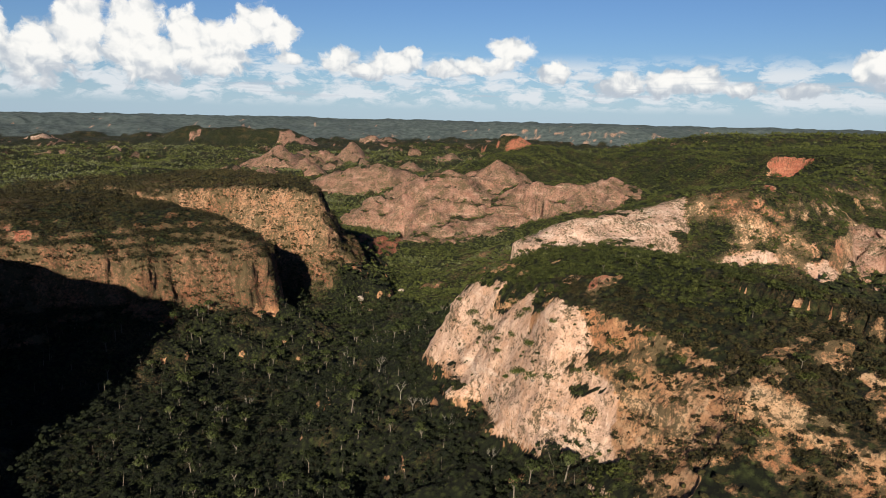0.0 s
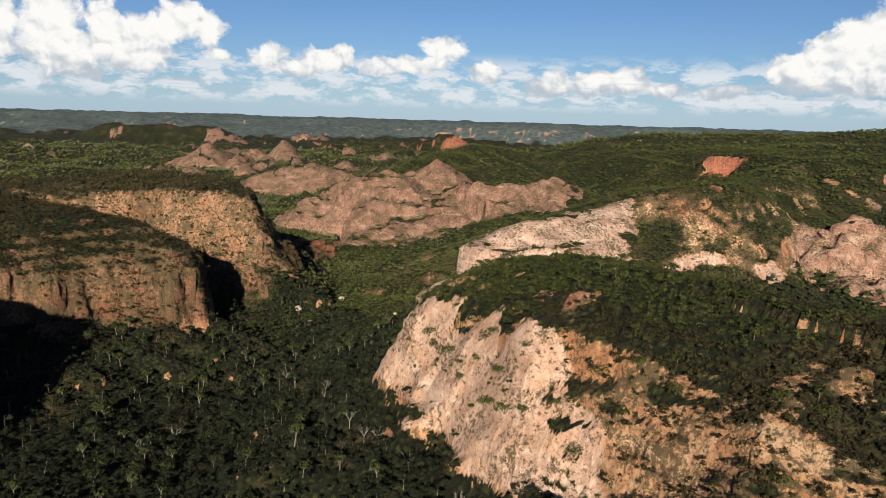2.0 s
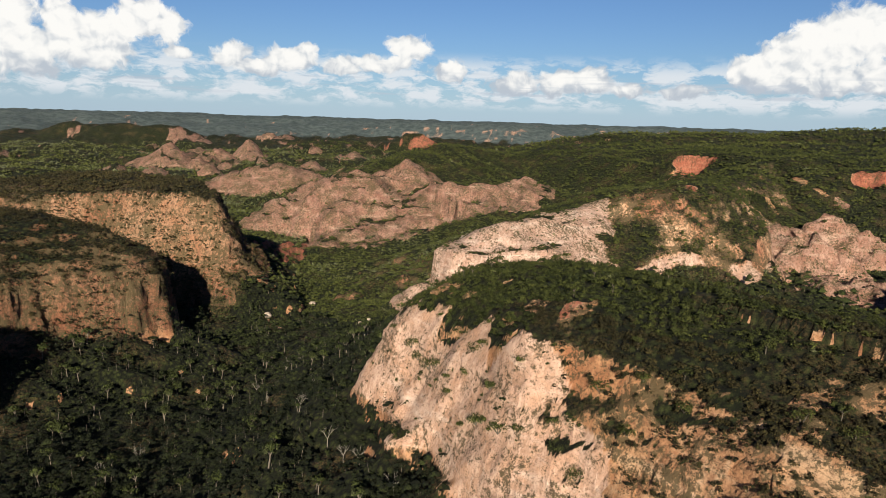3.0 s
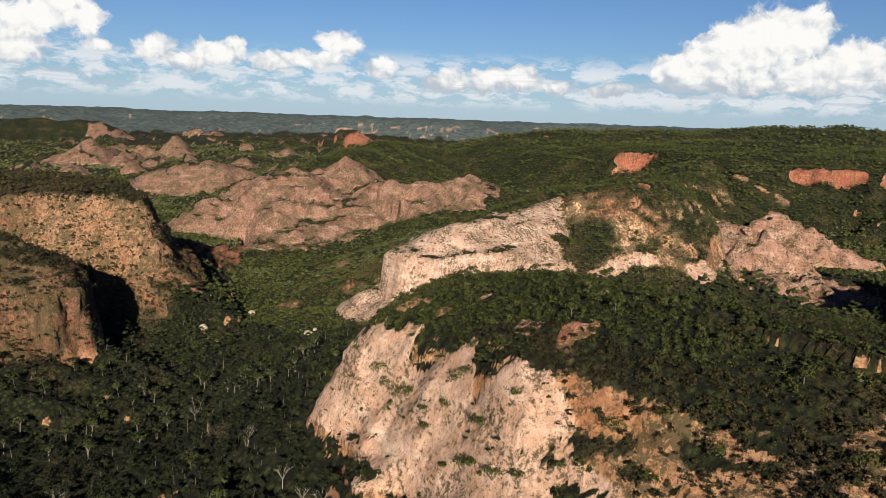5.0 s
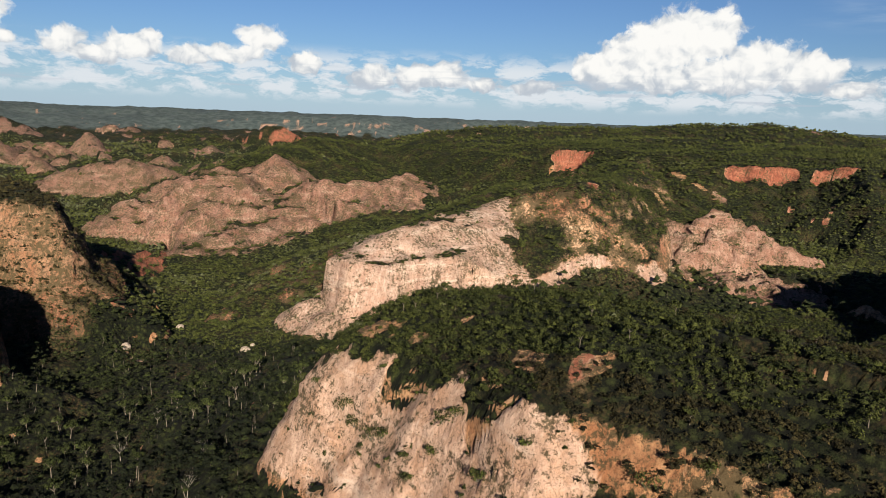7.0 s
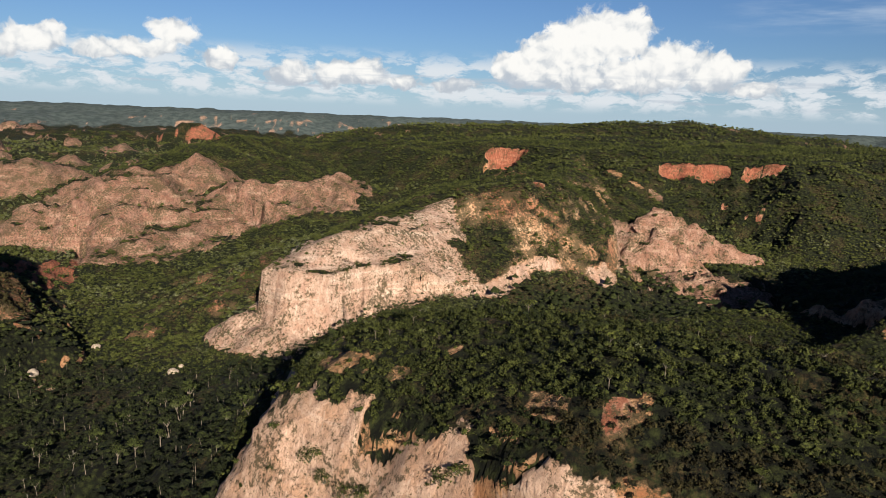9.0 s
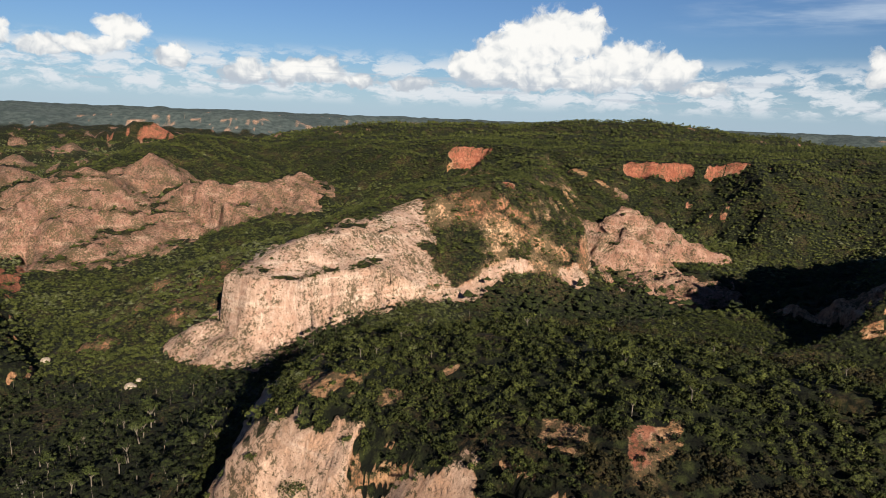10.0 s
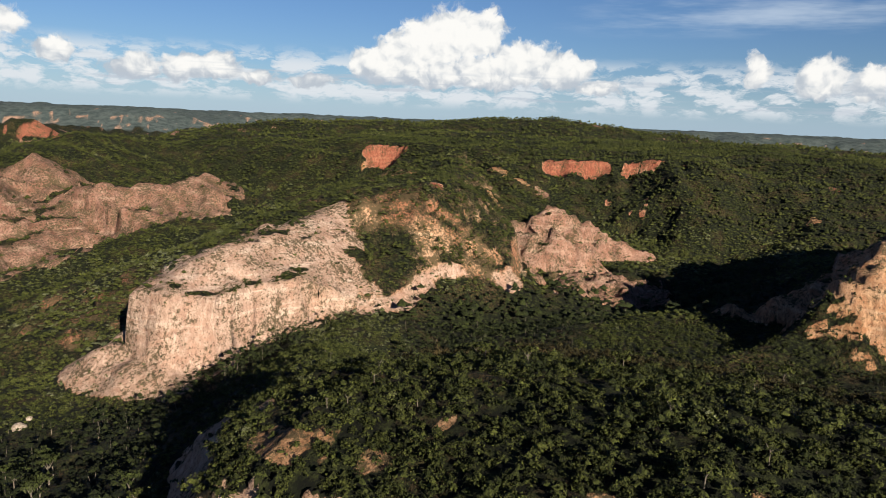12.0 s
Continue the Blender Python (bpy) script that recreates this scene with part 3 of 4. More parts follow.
    red = rock_of((0.10, 0.028, 0.017), (0.24, 0.080, 0.046), (0.17, 0.045, 0.026), (0.045, 0.016, 0.011), (0.28, 0.12, 0.075))
    mauve = rock_of((0.11, 0.054, 0.040), (0.25, 0.145, 0.112), (0.16, 0.072, 0.050), (0.050, 0.028, 0.020), (0.31, 0.215, 0.165))
    ash = rock_of((0.235, 0.150, 0.120), (0.40, 0.288, 0.238), (0.31, 0.185, 0.142), (0.10, 0.066, 0.051), (0.53, 0.425, 0.36))
    russet = n.mix(n.grey(grain, 0.42, 0.58), (0.028, 0.014, 0.009), (0.13, 0.050, 0.025))
    rock = pale
    for name, c in (("ash", ash), ("sand", sand), ("red", red), ("mauve", mauve), ("russet", russet)):
        rock = n.mix(n.attribute(name), rock, c)
    speck = n.math("ADD", speck, n.math("MULTIPLY", n.math("SUBTRACT", n.noise(0.07, 4, 0.6, pos), 0.5), 0.45))
    tuft = n.grey(n.math("ADD", speck, n.math("MULTIPLY", n.attribute("tufts"), 0.12)), 0.575, 0.61)
    rock = n.mix(n.math("MULTIPLY", tuft, 0.9), rock, (0.050, 0.040, 0.020))
    # far forest: blue-grey haze of distance put into the base colour
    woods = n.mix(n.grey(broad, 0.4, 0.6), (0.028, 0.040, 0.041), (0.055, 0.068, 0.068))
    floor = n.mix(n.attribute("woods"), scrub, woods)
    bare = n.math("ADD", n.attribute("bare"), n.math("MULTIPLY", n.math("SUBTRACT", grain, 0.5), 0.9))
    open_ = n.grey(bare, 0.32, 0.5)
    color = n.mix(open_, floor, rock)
    hard = n.math("ADD", n.math("MULTIPLY", runnel, 0.9), n.math("MULTIPLY", grain, 0.8))
    hard = n.math("ADD", hard, n.math("ADD", n.math("MULTIPLY", grit, 0.2), n.math("MULTIPLY", joint, -0.12)))
    soft = n.math("MULTIPLY", leafy, 1.1)
    bump = n.math("ADD", n.math("MULTIPLY", hard, open_), n.math("MULTIPLY", soft, n.math("SUBTRACT", 1.0, open_)))
    n.surface(color, 0.95, bump, 0.85, 1.9)
    return m


def leaf_material(name, dark, light, dry):
    m, nt = material(name)
    n = Nodes(nt)
    geo = n.add("ShaderNodeNewGeometry")
    pos, island = geo.outputs["Position"], geo.outputs["Random Per Island"]
    tint = n.attribute("tint")
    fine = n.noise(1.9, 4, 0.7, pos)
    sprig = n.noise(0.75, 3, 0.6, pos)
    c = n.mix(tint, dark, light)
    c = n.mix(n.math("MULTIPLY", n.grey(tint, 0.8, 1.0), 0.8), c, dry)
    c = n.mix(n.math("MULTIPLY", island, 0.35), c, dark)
    # shade between the sprigs, painted near-black into the leaf colour by noise
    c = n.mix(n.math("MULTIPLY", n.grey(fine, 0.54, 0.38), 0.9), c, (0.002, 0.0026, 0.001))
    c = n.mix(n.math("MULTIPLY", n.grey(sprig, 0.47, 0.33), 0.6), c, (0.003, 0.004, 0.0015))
    n.surface(c, 0.8, n.math("ADD", fine, sprig), 0.9, 0.9)
    return m


def bark_material():
    m, nt = material("bark")
    n = Nodes(nt)
    pos = n.add("ShaderNodeNewGeometry").outputs["Position"]
    g = n.noise(3.0, 5, 0.6, pos)
    n.surface(n.mix(g, (0.05, 0.04, 0.032), (0.13, 0.112, 0.092)), 0.9, g, 0.6, 0.05)
    return m


GROUND = ground_material()
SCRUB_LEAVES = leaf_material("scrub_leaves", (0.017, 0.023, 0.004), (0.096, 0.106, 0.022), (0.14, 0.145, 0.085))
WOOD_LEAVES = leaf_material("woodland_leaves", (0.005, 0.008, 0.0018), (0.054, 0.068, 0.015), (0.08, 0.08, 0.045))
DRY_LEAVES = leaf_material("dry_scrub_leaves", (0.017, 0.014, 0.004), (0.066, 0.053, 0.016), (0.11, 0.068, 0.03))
BARK = bark_material()


def build_ground():
    X, Y = polar_grid()
    Z, soil = landforms(X, Y)
    arc = np.hypot(np.gradient(X, axis=1), np.gradient(Y, axis=1))
    steep = np.hypot(np.gradient(Z, axis=0) / np.gradient(np.hypot(X - HUB[0], Y - HUB[1]), axis=0), np.gradient(Z, axis=1) / arc)
    me = sheet_mesh("ground", *weathered(X, Y, Z, steep))
    nv = X.size
    normal = np.empty(len(me.vertices) * 3)
    me.vertices.foreach_get("normal", normal)
    nz = normal.reshape(-1, 3)[:nv, 2].reshape(X.shape)
    slope = np.sqrt(1 - np.clip(nz, 0.05, 1) ** 2) / np.clip(nz, 0.05, 1)
    bare = bareness(X, Y, soil, slope)
    blend = 0.5 + 0.5 * fbm(X, Y, 40, 91, 3)
    known, kind = open_ground(X, Y)
    soil = np.where(known > 0.3, kind, soil)
    low = smooth((52 - Z) / 30)
    masks = {
        "bare": bare,
        "ash": np.where(soil == 6, np.where((X > 345) | (Y < 500), 0.35, 1.0), np.where(soil == 7, 0.15, 0.0)),
        "sand": np.select([soil == 0, soil == 2, soil == 8, soil == 7, soil == 6, soil == 1], [0.85 + 0 * blend, 0.7 + 0.3 * blend, 0.5 + 0.3 * blend, 0.4 + 0.4 * blend, np.where(Y < 500, 0.45 + 0.4 * blend, 0.25 * blend), 0.9 * smooth((blend - 0.62) / 0.2) * (slope < 1.2)], 0.0),
        "red": np.select([soil == 0, soil == 3, (soil == 6) & (X > 385), (soil == 8) | (soil == 7), soil == 2], [0.35 * blend, 0.95, np.maximum(0.35 * blend, 0.7 * smooth((30 - Z) / 18)), np.maximum(0.6 * smooth((blend - 0.5) / 0.2), 0.7 * low), 0.35 * smooth((blend - 0.6) / 0.2)], 0.0),
        "tufts": np.select([soil == 6, soil == 7, soil == 8, soil == 4, soil == 1, soil == 2], [0.5, 1.3, 1.25, 0.75, 0.4, 0.9], 0.4) * (0.7 + 0.3 * (slope < 1.3)),
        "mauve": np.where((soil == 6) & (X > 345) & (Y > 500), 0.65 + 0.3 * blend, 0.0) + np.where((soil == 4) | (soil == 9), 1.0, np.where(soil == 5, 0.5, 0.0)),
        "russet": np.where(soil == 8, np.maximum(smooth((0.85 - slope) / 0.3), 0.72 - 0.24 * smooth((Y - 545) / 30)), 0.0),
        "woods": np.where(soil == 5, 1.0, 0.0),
    }
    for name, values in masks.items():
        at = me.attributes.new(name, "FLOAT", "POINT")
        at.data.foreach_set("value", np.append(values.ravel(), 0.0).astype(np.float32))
    me.shade_smooth()
    me.materials.append(GROUND)
    return tagged(new("ground", me), "canyon ground of pale rock, orange sand and scrub", "ground", kind="structure")


ground = build_ground()


# ---- plants ----
def leaf_cloud(rng, centre, radius, height, leaves, size, tint):
    """Corners of many small leaf sprays round given middles, the same number for each plant."""
    n = len(centre)
    u = rng.normal(size=(n, leaves, 3))
    u /= np.linalg.norm(u, axis=2, keepdims=True)
    u[..., 2] = np.abs(u[..., 2]) * 1.1 - 0.3
    rad = rng.uniform(0.55, 1.0, (n, leaves, 1)) ** 0.5
    turn = rng.uniform(0, 6.3, (n, 1))
    lump = 1 + 0.35 * np.sin(3 * np.arctan2(u[..., 1], u[..., 0]) + turn)[..., None] * np.cos(2.3 * u[..., 2] + turn)[..., None]
    p = centre[:, None] + u * rad * lump * np.stack([radius, radius, height], -1)[:, None]
    nrm = u + rng.normal(size=u.shape) * 0.6
    nrm /= np.linalg.norm(nrm, axis=2, keepdims=True)
    side = np.cross(nrm, rng.normal(size=u.shape))
    side /= np.linalg.norm(side, axis=2, keepdims=True) + 1e-9
    up = np.cross(nrm, side)
    s = (size[:, None] * rng.uniform(0.55, 1.35, (n, leaves)))[..., None]
    k = rng.uniform(0.7, 1.2, (3, n, leaves, 1))
    tri = np.stack([p + s * side * k[0], p + s * (0.87 * up - 0.5 * side) * k[1], p - s * (0.87 * up + 0.5 * side) * k[2]], 2)
    round_ = u * np.stack([1 / radius, 1 / radius, 1 / height], -1)[:, None] + np.array((0, 0, 0.25)) / height[:, None, None]
    round_ /= np.linalg.norm(round_, axis=2, keepdims=True)
    round_ = round_ * 0.75 + nrm * 0.45
    round_ /= np.linalg.norm(round_, axis=2, keepdims=True)
    return tri.reshape(-1, 3), np.repeat(tint, leaves * 3), np.repeat(round_.reshape(-1, 3), 3, 0)


def tri_mesh(name, co, tint, mat, normals=None):
    nt_ = len(co) // 3
    me = bpy.data.meshes.new(name)
    me.vertices.add(len(co))
    me.vertices.foreach_set("co", np.ascontiguousarray(co).ravel())
    me.loops.add(nt_ * 3)
    me.loops.foreach_set("vertex_index", np.arange(nt_ * 3, dtype=np.int32))
    me.polygons.add(nt_)
    me.polygons.foreach_set("loop_start", np.arange(nt_, dtype=np.int32) * 3)
    me.update(calc_edges=True)
    at = me.attributes.new("tint", "FLOAT", "POINT")
    at.data.foreach_set("value", np.asarray(tint).astype(np.float32))
    if normals is not None:      # leaves are shaded as the rounded crown that they form
        at = me.attributes.new("custom_normal", "FLOAT_VECTOR", "POINT")
        at.data.foreach_set("vector", np.ascontiguousarray(normals).astype(np.float32).ravel())
    me.materials.append(mat)
    return me


def clumps(rng, centre, radius, height, rings, sides, tint):
    """Low leafy heaps, one to a plant: a ragged cap of a few rings, each corner pushed in or out."""
    n = len(centre)
    el = np.radians([90.0] + [e for e in rings for _ in range(sides)])
    az = np.array([0.0] + [(k + 0.5 * (i % 2)) * 2 * math.pi / sides for i in range(len(rings)) for k in range(sides)])
    nv = len(el)
    turn = rng.uniform(0, 6.3, (n, 1))
    push = rng.uniform(0.6, 1.35, (n, nv))
    a = az[None] + turn + rng.normal(0, 0.16, (n, nv))
    co = np.stack([np.cos(el) * np.cos(a) * push * radius[:, None], np.cos(el) * np.sin(a) * push * radius[:, None], np.sin(el) * push * height[:, None]], -1) + centre[:, None]
    tris = []
    for k in range(sides):
        k2 = (k + 1) % sides
        tris.append((0, 1 + k, 1 + k2))
        for i in range(len(rings) - 1):
            p, q = 1 + i * sides, 1 + (i + 1) * sides
            tris += [(p + k, q + k, q + k2), (p + k, q + k2, p + k2)]
    tris = np.array(tris)[None] + (np.arange(n) * nv)[:, None, None]
    return co.reshape(-1, 3), tris.reshape(-1, 3), np.repeat(tint, nv)


def plant_mesh(name, co, tris, tint, leaf_co, leaf_tint, leaf_normals, mat):
    """The heaps and the loose sprays round them, as one mesh."""
    base = len(co)
    nl = len(leaf_co) // 3
    tris = np.concatenate([tris, base + np.arange(nl * 3).reshape(-1, 3)])
    me = bpy.data.meshes.new(name)
    me.vertices.add(base + nl * 3)
    me.vertices.foreach_set("co", np.concatenate([co, leaf_co]).ravel())
    me.loops.add(len(tris) * 3)
    me.loops.foreach_set("vertex_index", tris.ravel().astype(np.int32))
    me.polygons.add(len(tris))
    me.polygons.foreach_set("loop_start", np.arange(len(tris), dtype=np.int32) * 3)
    me.update(calc_edges=True)
    at = me.attributes.new("tint", "FLOAT", "POINT")
    at.data.foreach_set("value", np.concatenate([tint, leaf_tint]).astype(np.float32))
    if nl:      # sprays are shaded as the rounded crown that they form
        soft = np.empty((base + nl * 3) * 3, np.float32)
        me.vertices.foreach_get("normal", soft)
        soft = soft.reshape(-1, 3)
        soft[base:] = leaf_normals
        at = me.attributes.new("custom_normal", "FLOAT_VECTOR", "POINT")
        at.data.foreach_set("vector", soft.ravel())
    me.shade_smooth() if not nl else None
    me.materials.append(mat)
    return me


def scatter(rng, r0, r1, spacing, a0=-44, a1=80):
    """Random places in a ring round the flight, with the ground's height, soil and bareness."""
    area = (r1 ** 2 - r0 ** 2) * radians(a1 - a0) / 2
    n = int(area / spacing ** 2)
    r, a = np.sqrt(rng.uniform(r0 ** 2, r1 ** 2, n)), np.radians(rng.uniform(a0, a1, n))
    x, y = HUB[0] + r * np.sin(a), HUB[1] + r * np.cos(a)
    z, soil = landforms(x, y)
    s = slope_at(x, y, z)
    return x, y, z, soil, bareness(x, y, soil, s), s


def is_wooded(x, y, z, soil):
    return (z < np.where((x < 60) & (y < 420) & (x > -150), 44, 30) + 10 * fbm(x, y, 60, 95, 2)) & (soil != 4) & (y < 560 + 60 * fbm(x, y, 80, 98, 2))


def stems(rng, x, y, z, tall):
    """Thin pale trunks, three-sided, one for each tree."""
    n = len(x)
    a = rng.uniform(0, 6.3, n)
    lean = rng.normal(0, 0.12, (n, 2)) * tall[:, None]
    w = 0.02 * tall + 0.05
    foot = np.stack([x, y, z - 0.4], -1)
    top = np.stack([x + lean[:, 0], y + lean[:, 1], z + tall], -1)
    ring = [foot + np.stack([np.cos(a + k * 2.09) * w, np.sin(a + k * 2.09) * w, 0 * w], -1) for k in range(3)]
    tris = [np.stack([ring[k], ring[(k + 1) % 3], top], 1) for k in range(3)]
    return np.concatenate(tris, 0).reshape(-1, 3)


COVERS = [
    ("scrub", SCRUB_LEAVES, "dry green savanna scrub covering the hills"),
    ("dry_scrub", DRY_LEAVES, "brownish dry scrub on the sandy slopes"),
    ("woodland", WOOD_LEAVES, "dark green woodland canopy covering the valley floor"),
]


def build_scrub():
    rng = np.random.default_rng(5)
    # ring from, to, spacing, plant radius, lumps to a plant, a lump's rings and sides, sprays to a lump and their size, share of woodland kept
    bands = [
        (60, 130, 4.0, 1.4, 1, (40, 0), 5, 0, 0.3, 0.5),
        (130, 330, 2.1, 1.3, 3, (15,), 5, 19, 0.27, 0.36),
        (330, 520, 2.4, 1.3, 2, (15,), 5, 9, 0.33, 0.40),
        (520, 850, 3.0, 1.55, 1, (20,), 5, 5, 0.46, 0.5),
        (850, 1400, 4.5, 2.1, 1, (12,), 4, 2, 0.75, 0.8),
        (1400, 2600, 8.5, 3.2, 1, (10,), 4, 1, 1.3, 0.9),
    ]
    for r0, r1, spacing, size, lumps, rings, sides, sprays, spray, share in bands:
        x, y, z, soil, bare, slope = scatter(rng, r0, r1, spacing, -38, 73)
        if 330 <= r0 < 850:      # shrubs that hold on to the steep faces in the west
            face = scatter(rng, r0, r1, 1.25, -38, -3)
            steep = (face[3] == 8) & (face[5] > 0.9)
            more = [v[steep] for v in face]
            x, y, z, soil, bare, slope = (np.concatenate(pair) for pair in zip((x, y, z, soil, bare, slope), more))
        few = np.select([soil == 4, soil == 3, soil == 7, soil >= 8], [0.07, 0.06, 0.4, 0.6], np.where(soil == 2, 0.66, np.where(soil == 6, 0.3, 0.10)))
        keep = (rng.uniform(size=x.shape) > np.minimum(smooth((bare - 0.35) / 0.5), 1 - few)) & (soil != 5) & (slope < np.where(soil == 8, 9.0, 3.0))
        x, y, z, soil, bare = x[keep], y[keep], z[keep], soil[keep], bare[keep]
        kind = np.where(is_wooded(x, y, z, soil), 2, np.where((soil == 8) | (soil == 2), 1, 0))
        for k, (name, mat, text) in enumerate(COVERS):
            wood = k == 2
            which = (kind == k) & (rng.uniform(size=x.shape) < (share if wood else 1.0))
            X, Y, Z, open_ = x[which], y[which], z[which], bare[which]
            if not len(X):
                continue
            n = len(X)
            big = size * np.minimum(rng.lognormal(0, 0.36, n), 2.0) * (1.6 if wood and r0 < 850 else 1.0) * (1 - 0.45 * smooth((open_ - 0.5) / 0.4))
            tall = big * rng.uniform(0.8, 1.25, n)
            lift = rng.uniform(0.6, 1.9, n) * big if wood else 0.3 * tall
            # near west valley: dark-leaved trees, with hill shadow also put into the tint
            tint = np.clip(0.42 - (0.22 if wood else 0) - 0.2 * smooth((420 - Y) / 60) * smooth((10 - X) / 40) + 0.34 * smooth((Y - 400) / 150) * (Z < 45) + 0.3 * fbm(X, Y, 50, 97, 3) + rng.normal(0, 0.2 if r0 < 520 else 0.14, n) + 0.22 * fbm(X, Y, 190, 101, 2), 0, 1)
            mid = np.stack([X, Y, Z + lift], -1)
            if lumps > 1:      # a crown is several lumps of unlike size
                off = rng.normal(0, 1, (n, lumps, 3)) * np.array((0.5, 0.5, 0.26))
                mid_l = (mid[:, None] + off * np.stack([big, big, tall], -1)[:, None]).reshape(-1, 3)
                part_size = rng.uniform(0.42, 0.78, n * lumps)
                big_l, tall_l, tint_l = np.repeat(big, lumps) * part_size, np.repeat(tall, lumps) * part_size, np.clip(np.repeat(tint, lumps) + rng.normal(0, 0.08, n * lumps), 0, 1)
            else:
                mid_l, big_l, tall_l, tint_l = mid, big * 0.92, tall * 0.92, tint
            core = 0.62 if r0 in (130, 330) else 0.86
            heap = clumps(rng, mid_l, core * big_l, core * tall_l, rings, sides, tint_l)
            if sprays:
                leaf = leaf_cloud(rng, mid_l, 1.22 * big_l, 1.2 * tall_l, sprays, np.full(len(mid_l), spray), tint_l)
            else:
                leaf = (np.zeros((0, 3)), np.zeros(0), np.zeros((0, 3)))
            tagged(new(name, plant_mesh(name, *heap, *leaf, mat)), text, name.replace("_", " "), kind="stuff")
            if wood and r0 < 600:
                some = rng.uniform(size=n) < 0.16
                co = stems(rng, X[some], Y[some], Z[some], (lift + 0.5 * tall)[some])
                tagged(new("tree_trunks", tri_mesh("tree_trunks", co, np.zeros(len(co)), BARK)), "thin pale trunks standing in the woodland", "trunks", kind="stuff")


build_scrub()


# ---- trees that stand out singly ----
def part(name, me, parent, label=""):
    ob = new(name, me)
    ob.parent = parent
    if label:
        tagged(ob, label)
    return ob


def limb(bm, a, b, ra, rb, sides=6):
    """A tapered piece of trunk or branch from a to b."""
    a, b = Vector(a), Vector(b)
    q = (b - a).to_track_quat("Z", "Y")
    rings = []
    for p, r in ((a, ra), (b, rb)):
        rings.append([bm.verts.new(p + q @ Vector((r * math.cos(k * 6.2832 / sides), r * math.sin(k * 6.2832 / sides), 0))) for k in range(sides)])
    for k in range(sides):
        bm.faces.new((rings[0][k], rings[0][(k + 1) % sides], rings[1][(k + 1) % sides], rings[1][k]))
    bm.faces.new(rings[1])


def tree_kind(rng, tall, spread, leaves, mat):
    """Meshes of one tree: a forked trunk and a crown of leaf sprays in several lumps."""
    bm = bmesh.new()
    lean = rng.normal(0, 0.06 * tall, 2)
    fork = Vector((lean[0], lean[1], 0.5 * tall))
    limb(bm, (0, 0, -0.5), fork, 0.035 * tall, 0.024 * tall)
    ends = []
    for k in range(4):
        a = k * 1.57 + rng.uniform(-0.5, 0.5)
        r = spread * rng.uniform(0.35, 0.65)
        end = fork + Vector((r * math.cos(a), r * math.sin(a), tall * rng.uniform(0.22, 0.42)))
        limb(bm, fork, end, 0.018 * tall, 0.006 * tall, 5)
        ends.append(end)
    ends.append(fork + Vector((0, 0, 0.42 * tall)))
    trunk = bpy.data.meshes.new("trunk")
    bm.to_mesh(trunk)
    bm.free()
    trunk.materials.append(BARK)
    mid = np.array([list(e) for e in ends])
    big = spread * rng.uniform(0.42, 0.62, len(mid))
    co, tn, nm = leaf_cloud(rng, mid, big, big * 0.75, leaves, big * 0.36, np.clip(rng.uniform(0.25, 0.8) + rng.normal(0, 0.08, len(mid)), 0, 1))
    return trunk, tri_mesh("crown", co, tn, mat, nm)


def build_trees():
    rng = np.random.default_rng(12)
    tall_kinds = [tree_kind(rng, rng.uniform(6.5, 9.0), rng.uniform(2.4, 3.4), 26, WOOD_LEAVES) for _ in range(5)]
    low_kinds = [tree_kind(rng, rng.uniform(3.2, 4.4), rng.uniform(1.7, 2.4), 26, SCRUB_LEAVES) for _ in range(5)]
    x, y, z, soil, bare, slope = scatter(rng, 120, 420, 6.0, -30, 62)
    order = rng.permutation(len(x))
    wooded = is_wooded(x, y, z, soil)
    for wood, kinds, name, text, group, most in ((True, tall_kinds, "valley_tree", "tall valley tree with pale trunk and dark green crown", "valley trees", 150), (False, low_kinds, "savanna_tree", "low savanna tree with olive green crown on the table hill", "savanna trees", 150)):
        n = 0
        for i in order:
            if n >= most:
                break
            if wooded[i] != wood or bare[i] > 0.35 or slope[i] > 0.75:
                continue
            trunk, crown = kinds[n % len(kinds)]
            ob = new(name)
            part("trunk", trunk, ob)
            part("crown", crown, ob)
            k = rng.uniform(0.8, 1.2)
            ob.matrix_basis = pose(x[i], y[i], z[i], 0, 0, rng.uniform(0, 360)) @ Matrix.Scale(k, 4)
            tagged(ob, text, "tree", group)
            n += 1


build_trees()


# ---- shrubs that cling to the near cliff ----
CLIFF_SHRUBS = [(30, 264, 2.6), (13, 302, 3.4), (15, 296, 2.6), (18, 288, 3.0), (20, 284, 2.0), (31, 244, 2.0), (28, 240, 1.6), (27, 263, 1.7), (22, 270, 1.6), (22, 266, 1.8), (27, 243, 2.6), (31, 231, 2.8), (8, 315, 1.8), (55, 218, 2.8), (32, 261, 2.2), (24, 252, 1.2), (38, 236, 1.3), (36, 226, 2.2), (44, 222, 1.8), (47, 210, 2.6), (58, 206, 2.2), (70, 201, 2.0), (79, 165, 2.2), (93, 173, 2.4), (64, 212, 1.8), (86, 180, 2.6)]


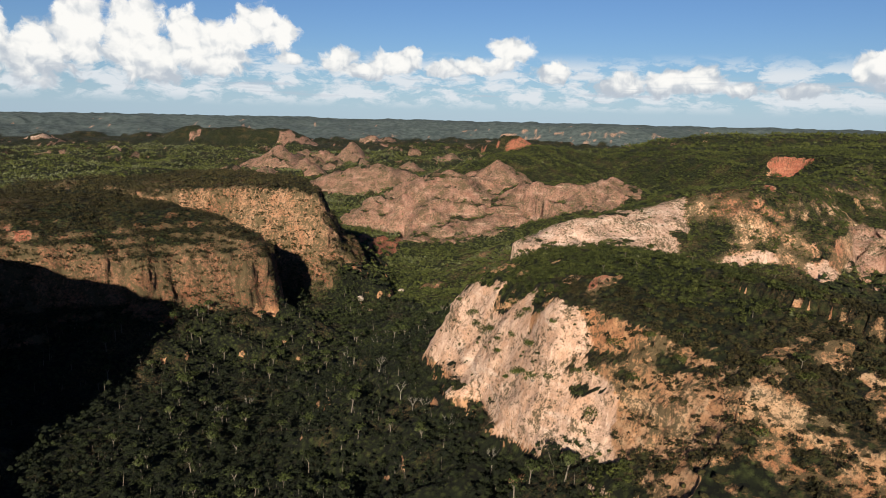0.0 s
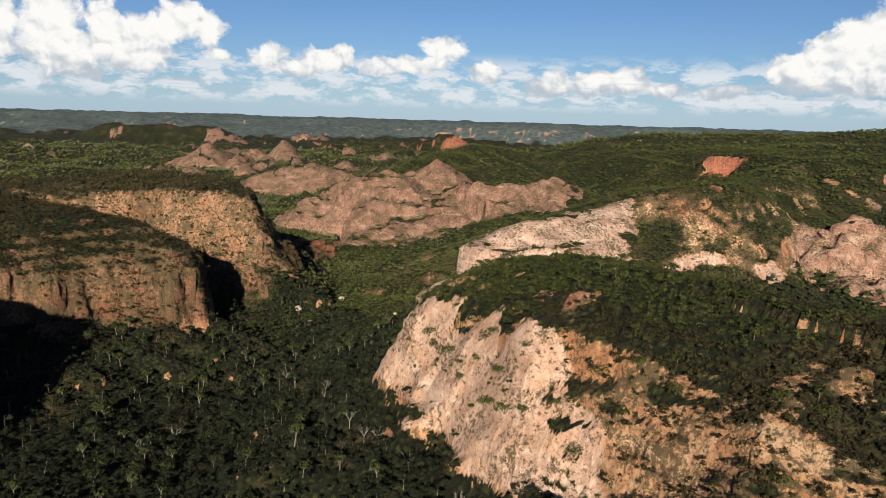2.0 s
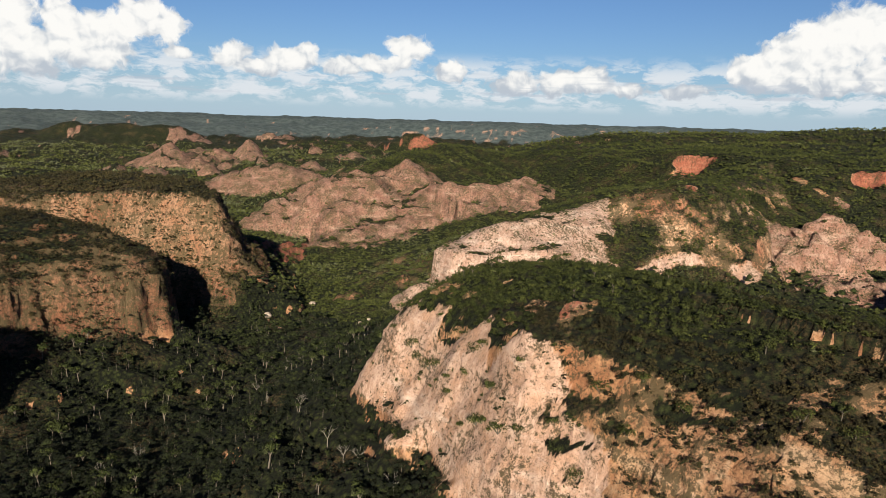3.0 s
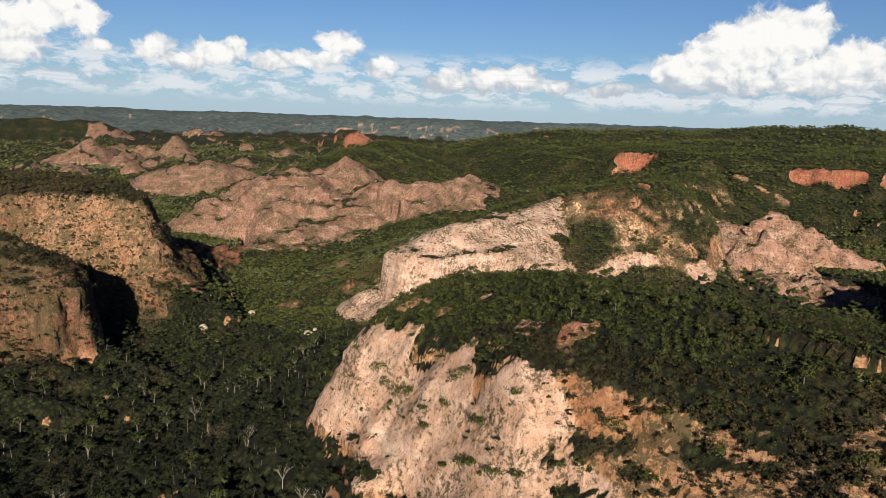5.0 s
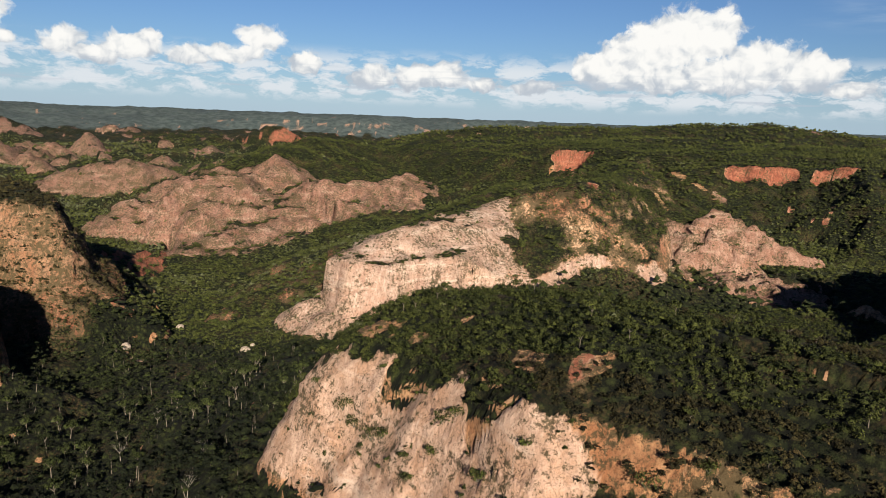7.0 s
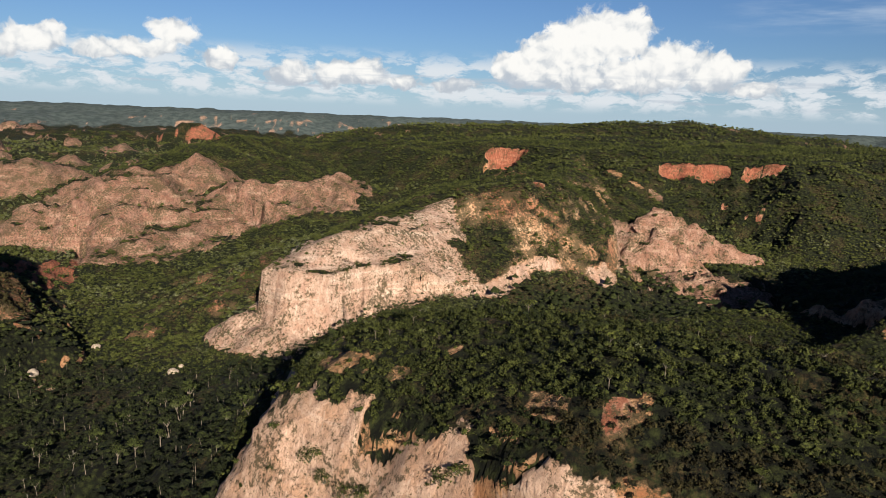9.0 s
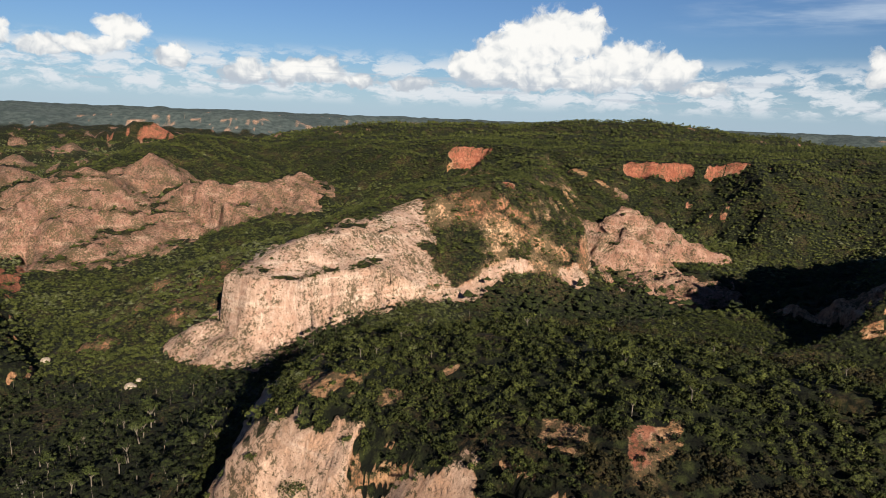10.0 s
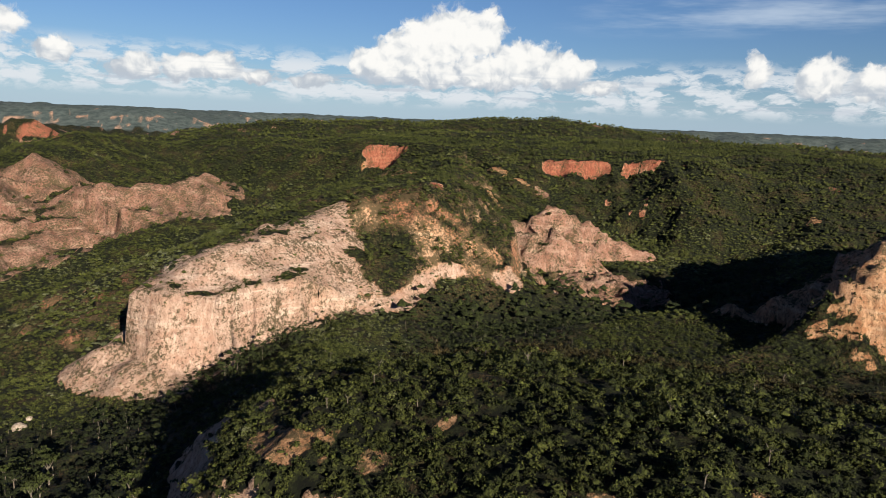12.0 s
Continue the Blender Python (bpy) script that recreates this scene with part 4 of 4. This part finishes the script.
def build_cliff_shrubs():
    rng = np.random.default_rng(21)
    for x, y, size in CLIFF_SHRUBS:
        z = float(landforms(np.array([float(x)]), np.array([float(y)]))[0][0])
        ob = new("cliff_shrub")
        ob.location = (x, y, z - 0.2)
        bm = bmesh.new()
        ends = []
        for k in range(5):
            a = k * 1.26 + rng.uniform(-0.4, 0.4)
            end = (0.6 * size * math.cos(a), 0.6 * size * math.sin(a), size * rng.uniform(0.4, 0.9))
            limb(bm, (0, 0, -0.4), end, 0.05 * size, 0.015 * size, 4)
            ends.append(end)
        me = bpy.data.meshes.new("stem")
        bm.to_mesh(me)
        bm.free()
        me.materials.append(BARK)
        part("stem", me, ob)
        mid = np.array(ends)
        big = np.full(len(mid), 0.62 * size)
        co, tn, nm = leaf_cloud(rng, mid, big, big * 0.9, 70, np.full(len(mid), 0.24), np.clip(rng.normal(0.6, 0.1, len(mid)), 0, 1))
        part("crown", tri_mesh("crown", co, tn, SCRUB_LEAVES, nm), ob)
        tagged(ob, "leafy green shrub clinging to the pale cliff", "shrub", "cliff shrubs")


build_cliff_shrubs()


# ---- boulders ----
BOULDERS = [(-68, 565, 3.0), (-38, 622, 2.6), (1, 545, 2.8), (6, 552, 1.5)]


def build_boulders():
    rng = np.random.default_rng(33)
    m, nt = material("boulder_rock")
    n = Nodes(nt)
    pos = n.add("ShaderNodeNewGeometry").outputs["Position"]
    g = n.noise(0.9, 7, 0.7, pos)
    n.surface(n.mix(n.grey(g, 0.4, 0.6), (0.13, 0.10, 0.08), (0.27, 0.22, 0.18)), 0.9, g, 0.8, 0.4)
    for x, y, size in BOULDERS:
        z = float(landforms(np.array([float(x)]), np.array([float(y)]))[0][0])
        bm = bmesh.new()
        bmesh.ops.create_icosphere(bm, subdivisions=3, radius=size)
        shift = rng.uniform(0, 50, 3)
        for v in bm.verts:
            p = v.co * (0.8 / size) + Vector(shift)
            v.co *= 1 + 0.35 * noise.noise(p) + 0.12 * noise.noise(p * 3)
            v.co.z *= 0.75
        me = bpy.data.meshes.new("boulder")
        bm.to_mesh(me)
        bm.free()
        me.materials.append(m)
        ob = new("boulder", me)
        ob.location = (x, y, z + 0.25 * size)
        tagged(ob, "pale weathered boulder lying among the valley trees", "boulder", "valley boulders")


build_boulders()


# ---- leafless trees ----
BARE_TREES = [(-12, 290), (-18, 302), (-6, 284), (-30, 330), (-25, 352), (-58, 420), (-45, 440), (-80, 380), (-100, 350), (18, 226), (-110, 332), (4, 252)]


def build_bare_trees():
    rng = np.random.default_rng(44)
    for x, y in BARE_TREES:
        z = float(landforms(np.array([float(x)]), np.array([float(y)]))[0][0])
        ob = new("bare_tree")
        ob.location = (x, y, z)
        tall = rng.uniform(6, 9)
        bm = bmesh.new()
        top = Vector((rng.normal(0, 0.5), rng.normal(0, 0.5), 0.5 * tall))
        limb(bm, (0, 0, -0.5), top, 0.17, 0.11)
        me = bpy.data.meshes.new("trunk")
        bm.to_mesh(me)
        bm.free()
        me.materials.append(DRY_WOOD)
        part("trunk", me, ob)
        for k in range(5):
            bm = bmesh.new()
            a = k * 1.26 + rng.uniform(-0.4, 0.4)
            end = top + Vector((math.cos(a), math.sin(a), rng.uniform(0.9, 1.7))) * tall * 0.27
            limb(bm, top * rng.uniform(0.8, 1.0), end, 0.08, 0.04, 5)
            for _ in range(4):
                twig = end + Vector((rng.normal(0, 1.0), rng.normal(0, 1.0), rng.uniform(0.4, 1.5)))
                limb(bm, top.lerp(end, rng.uniform(0.5, 1.0)), twig, 0.04, 0.015, 4)
            me = bpy.data.meshes.new("branch")
            bm.to_mesh(me)
            bm.free()
            me.materials.append(DRY_WOOD)
            part("branch", me, ob)
        tagged(ob, "dry leafless tree with pale grey branches", "tree", "leafless trees")


def dry_wood():
    m, nt = material("dry_wood")
    n = Nodes(nt)
    g = n.noise(4.0, 5, 0.6, n.add("ShaderNodeNewGeometry").outputs["Position"])
    n.surface(n.mix(g, (0.09, 0.08, 0.068), (0.20, 0.18, 0.155)), 0.9, g, 0.5, 0.04)
    return m


DRY_WOOD = dry_wood()
build_bare_trees()
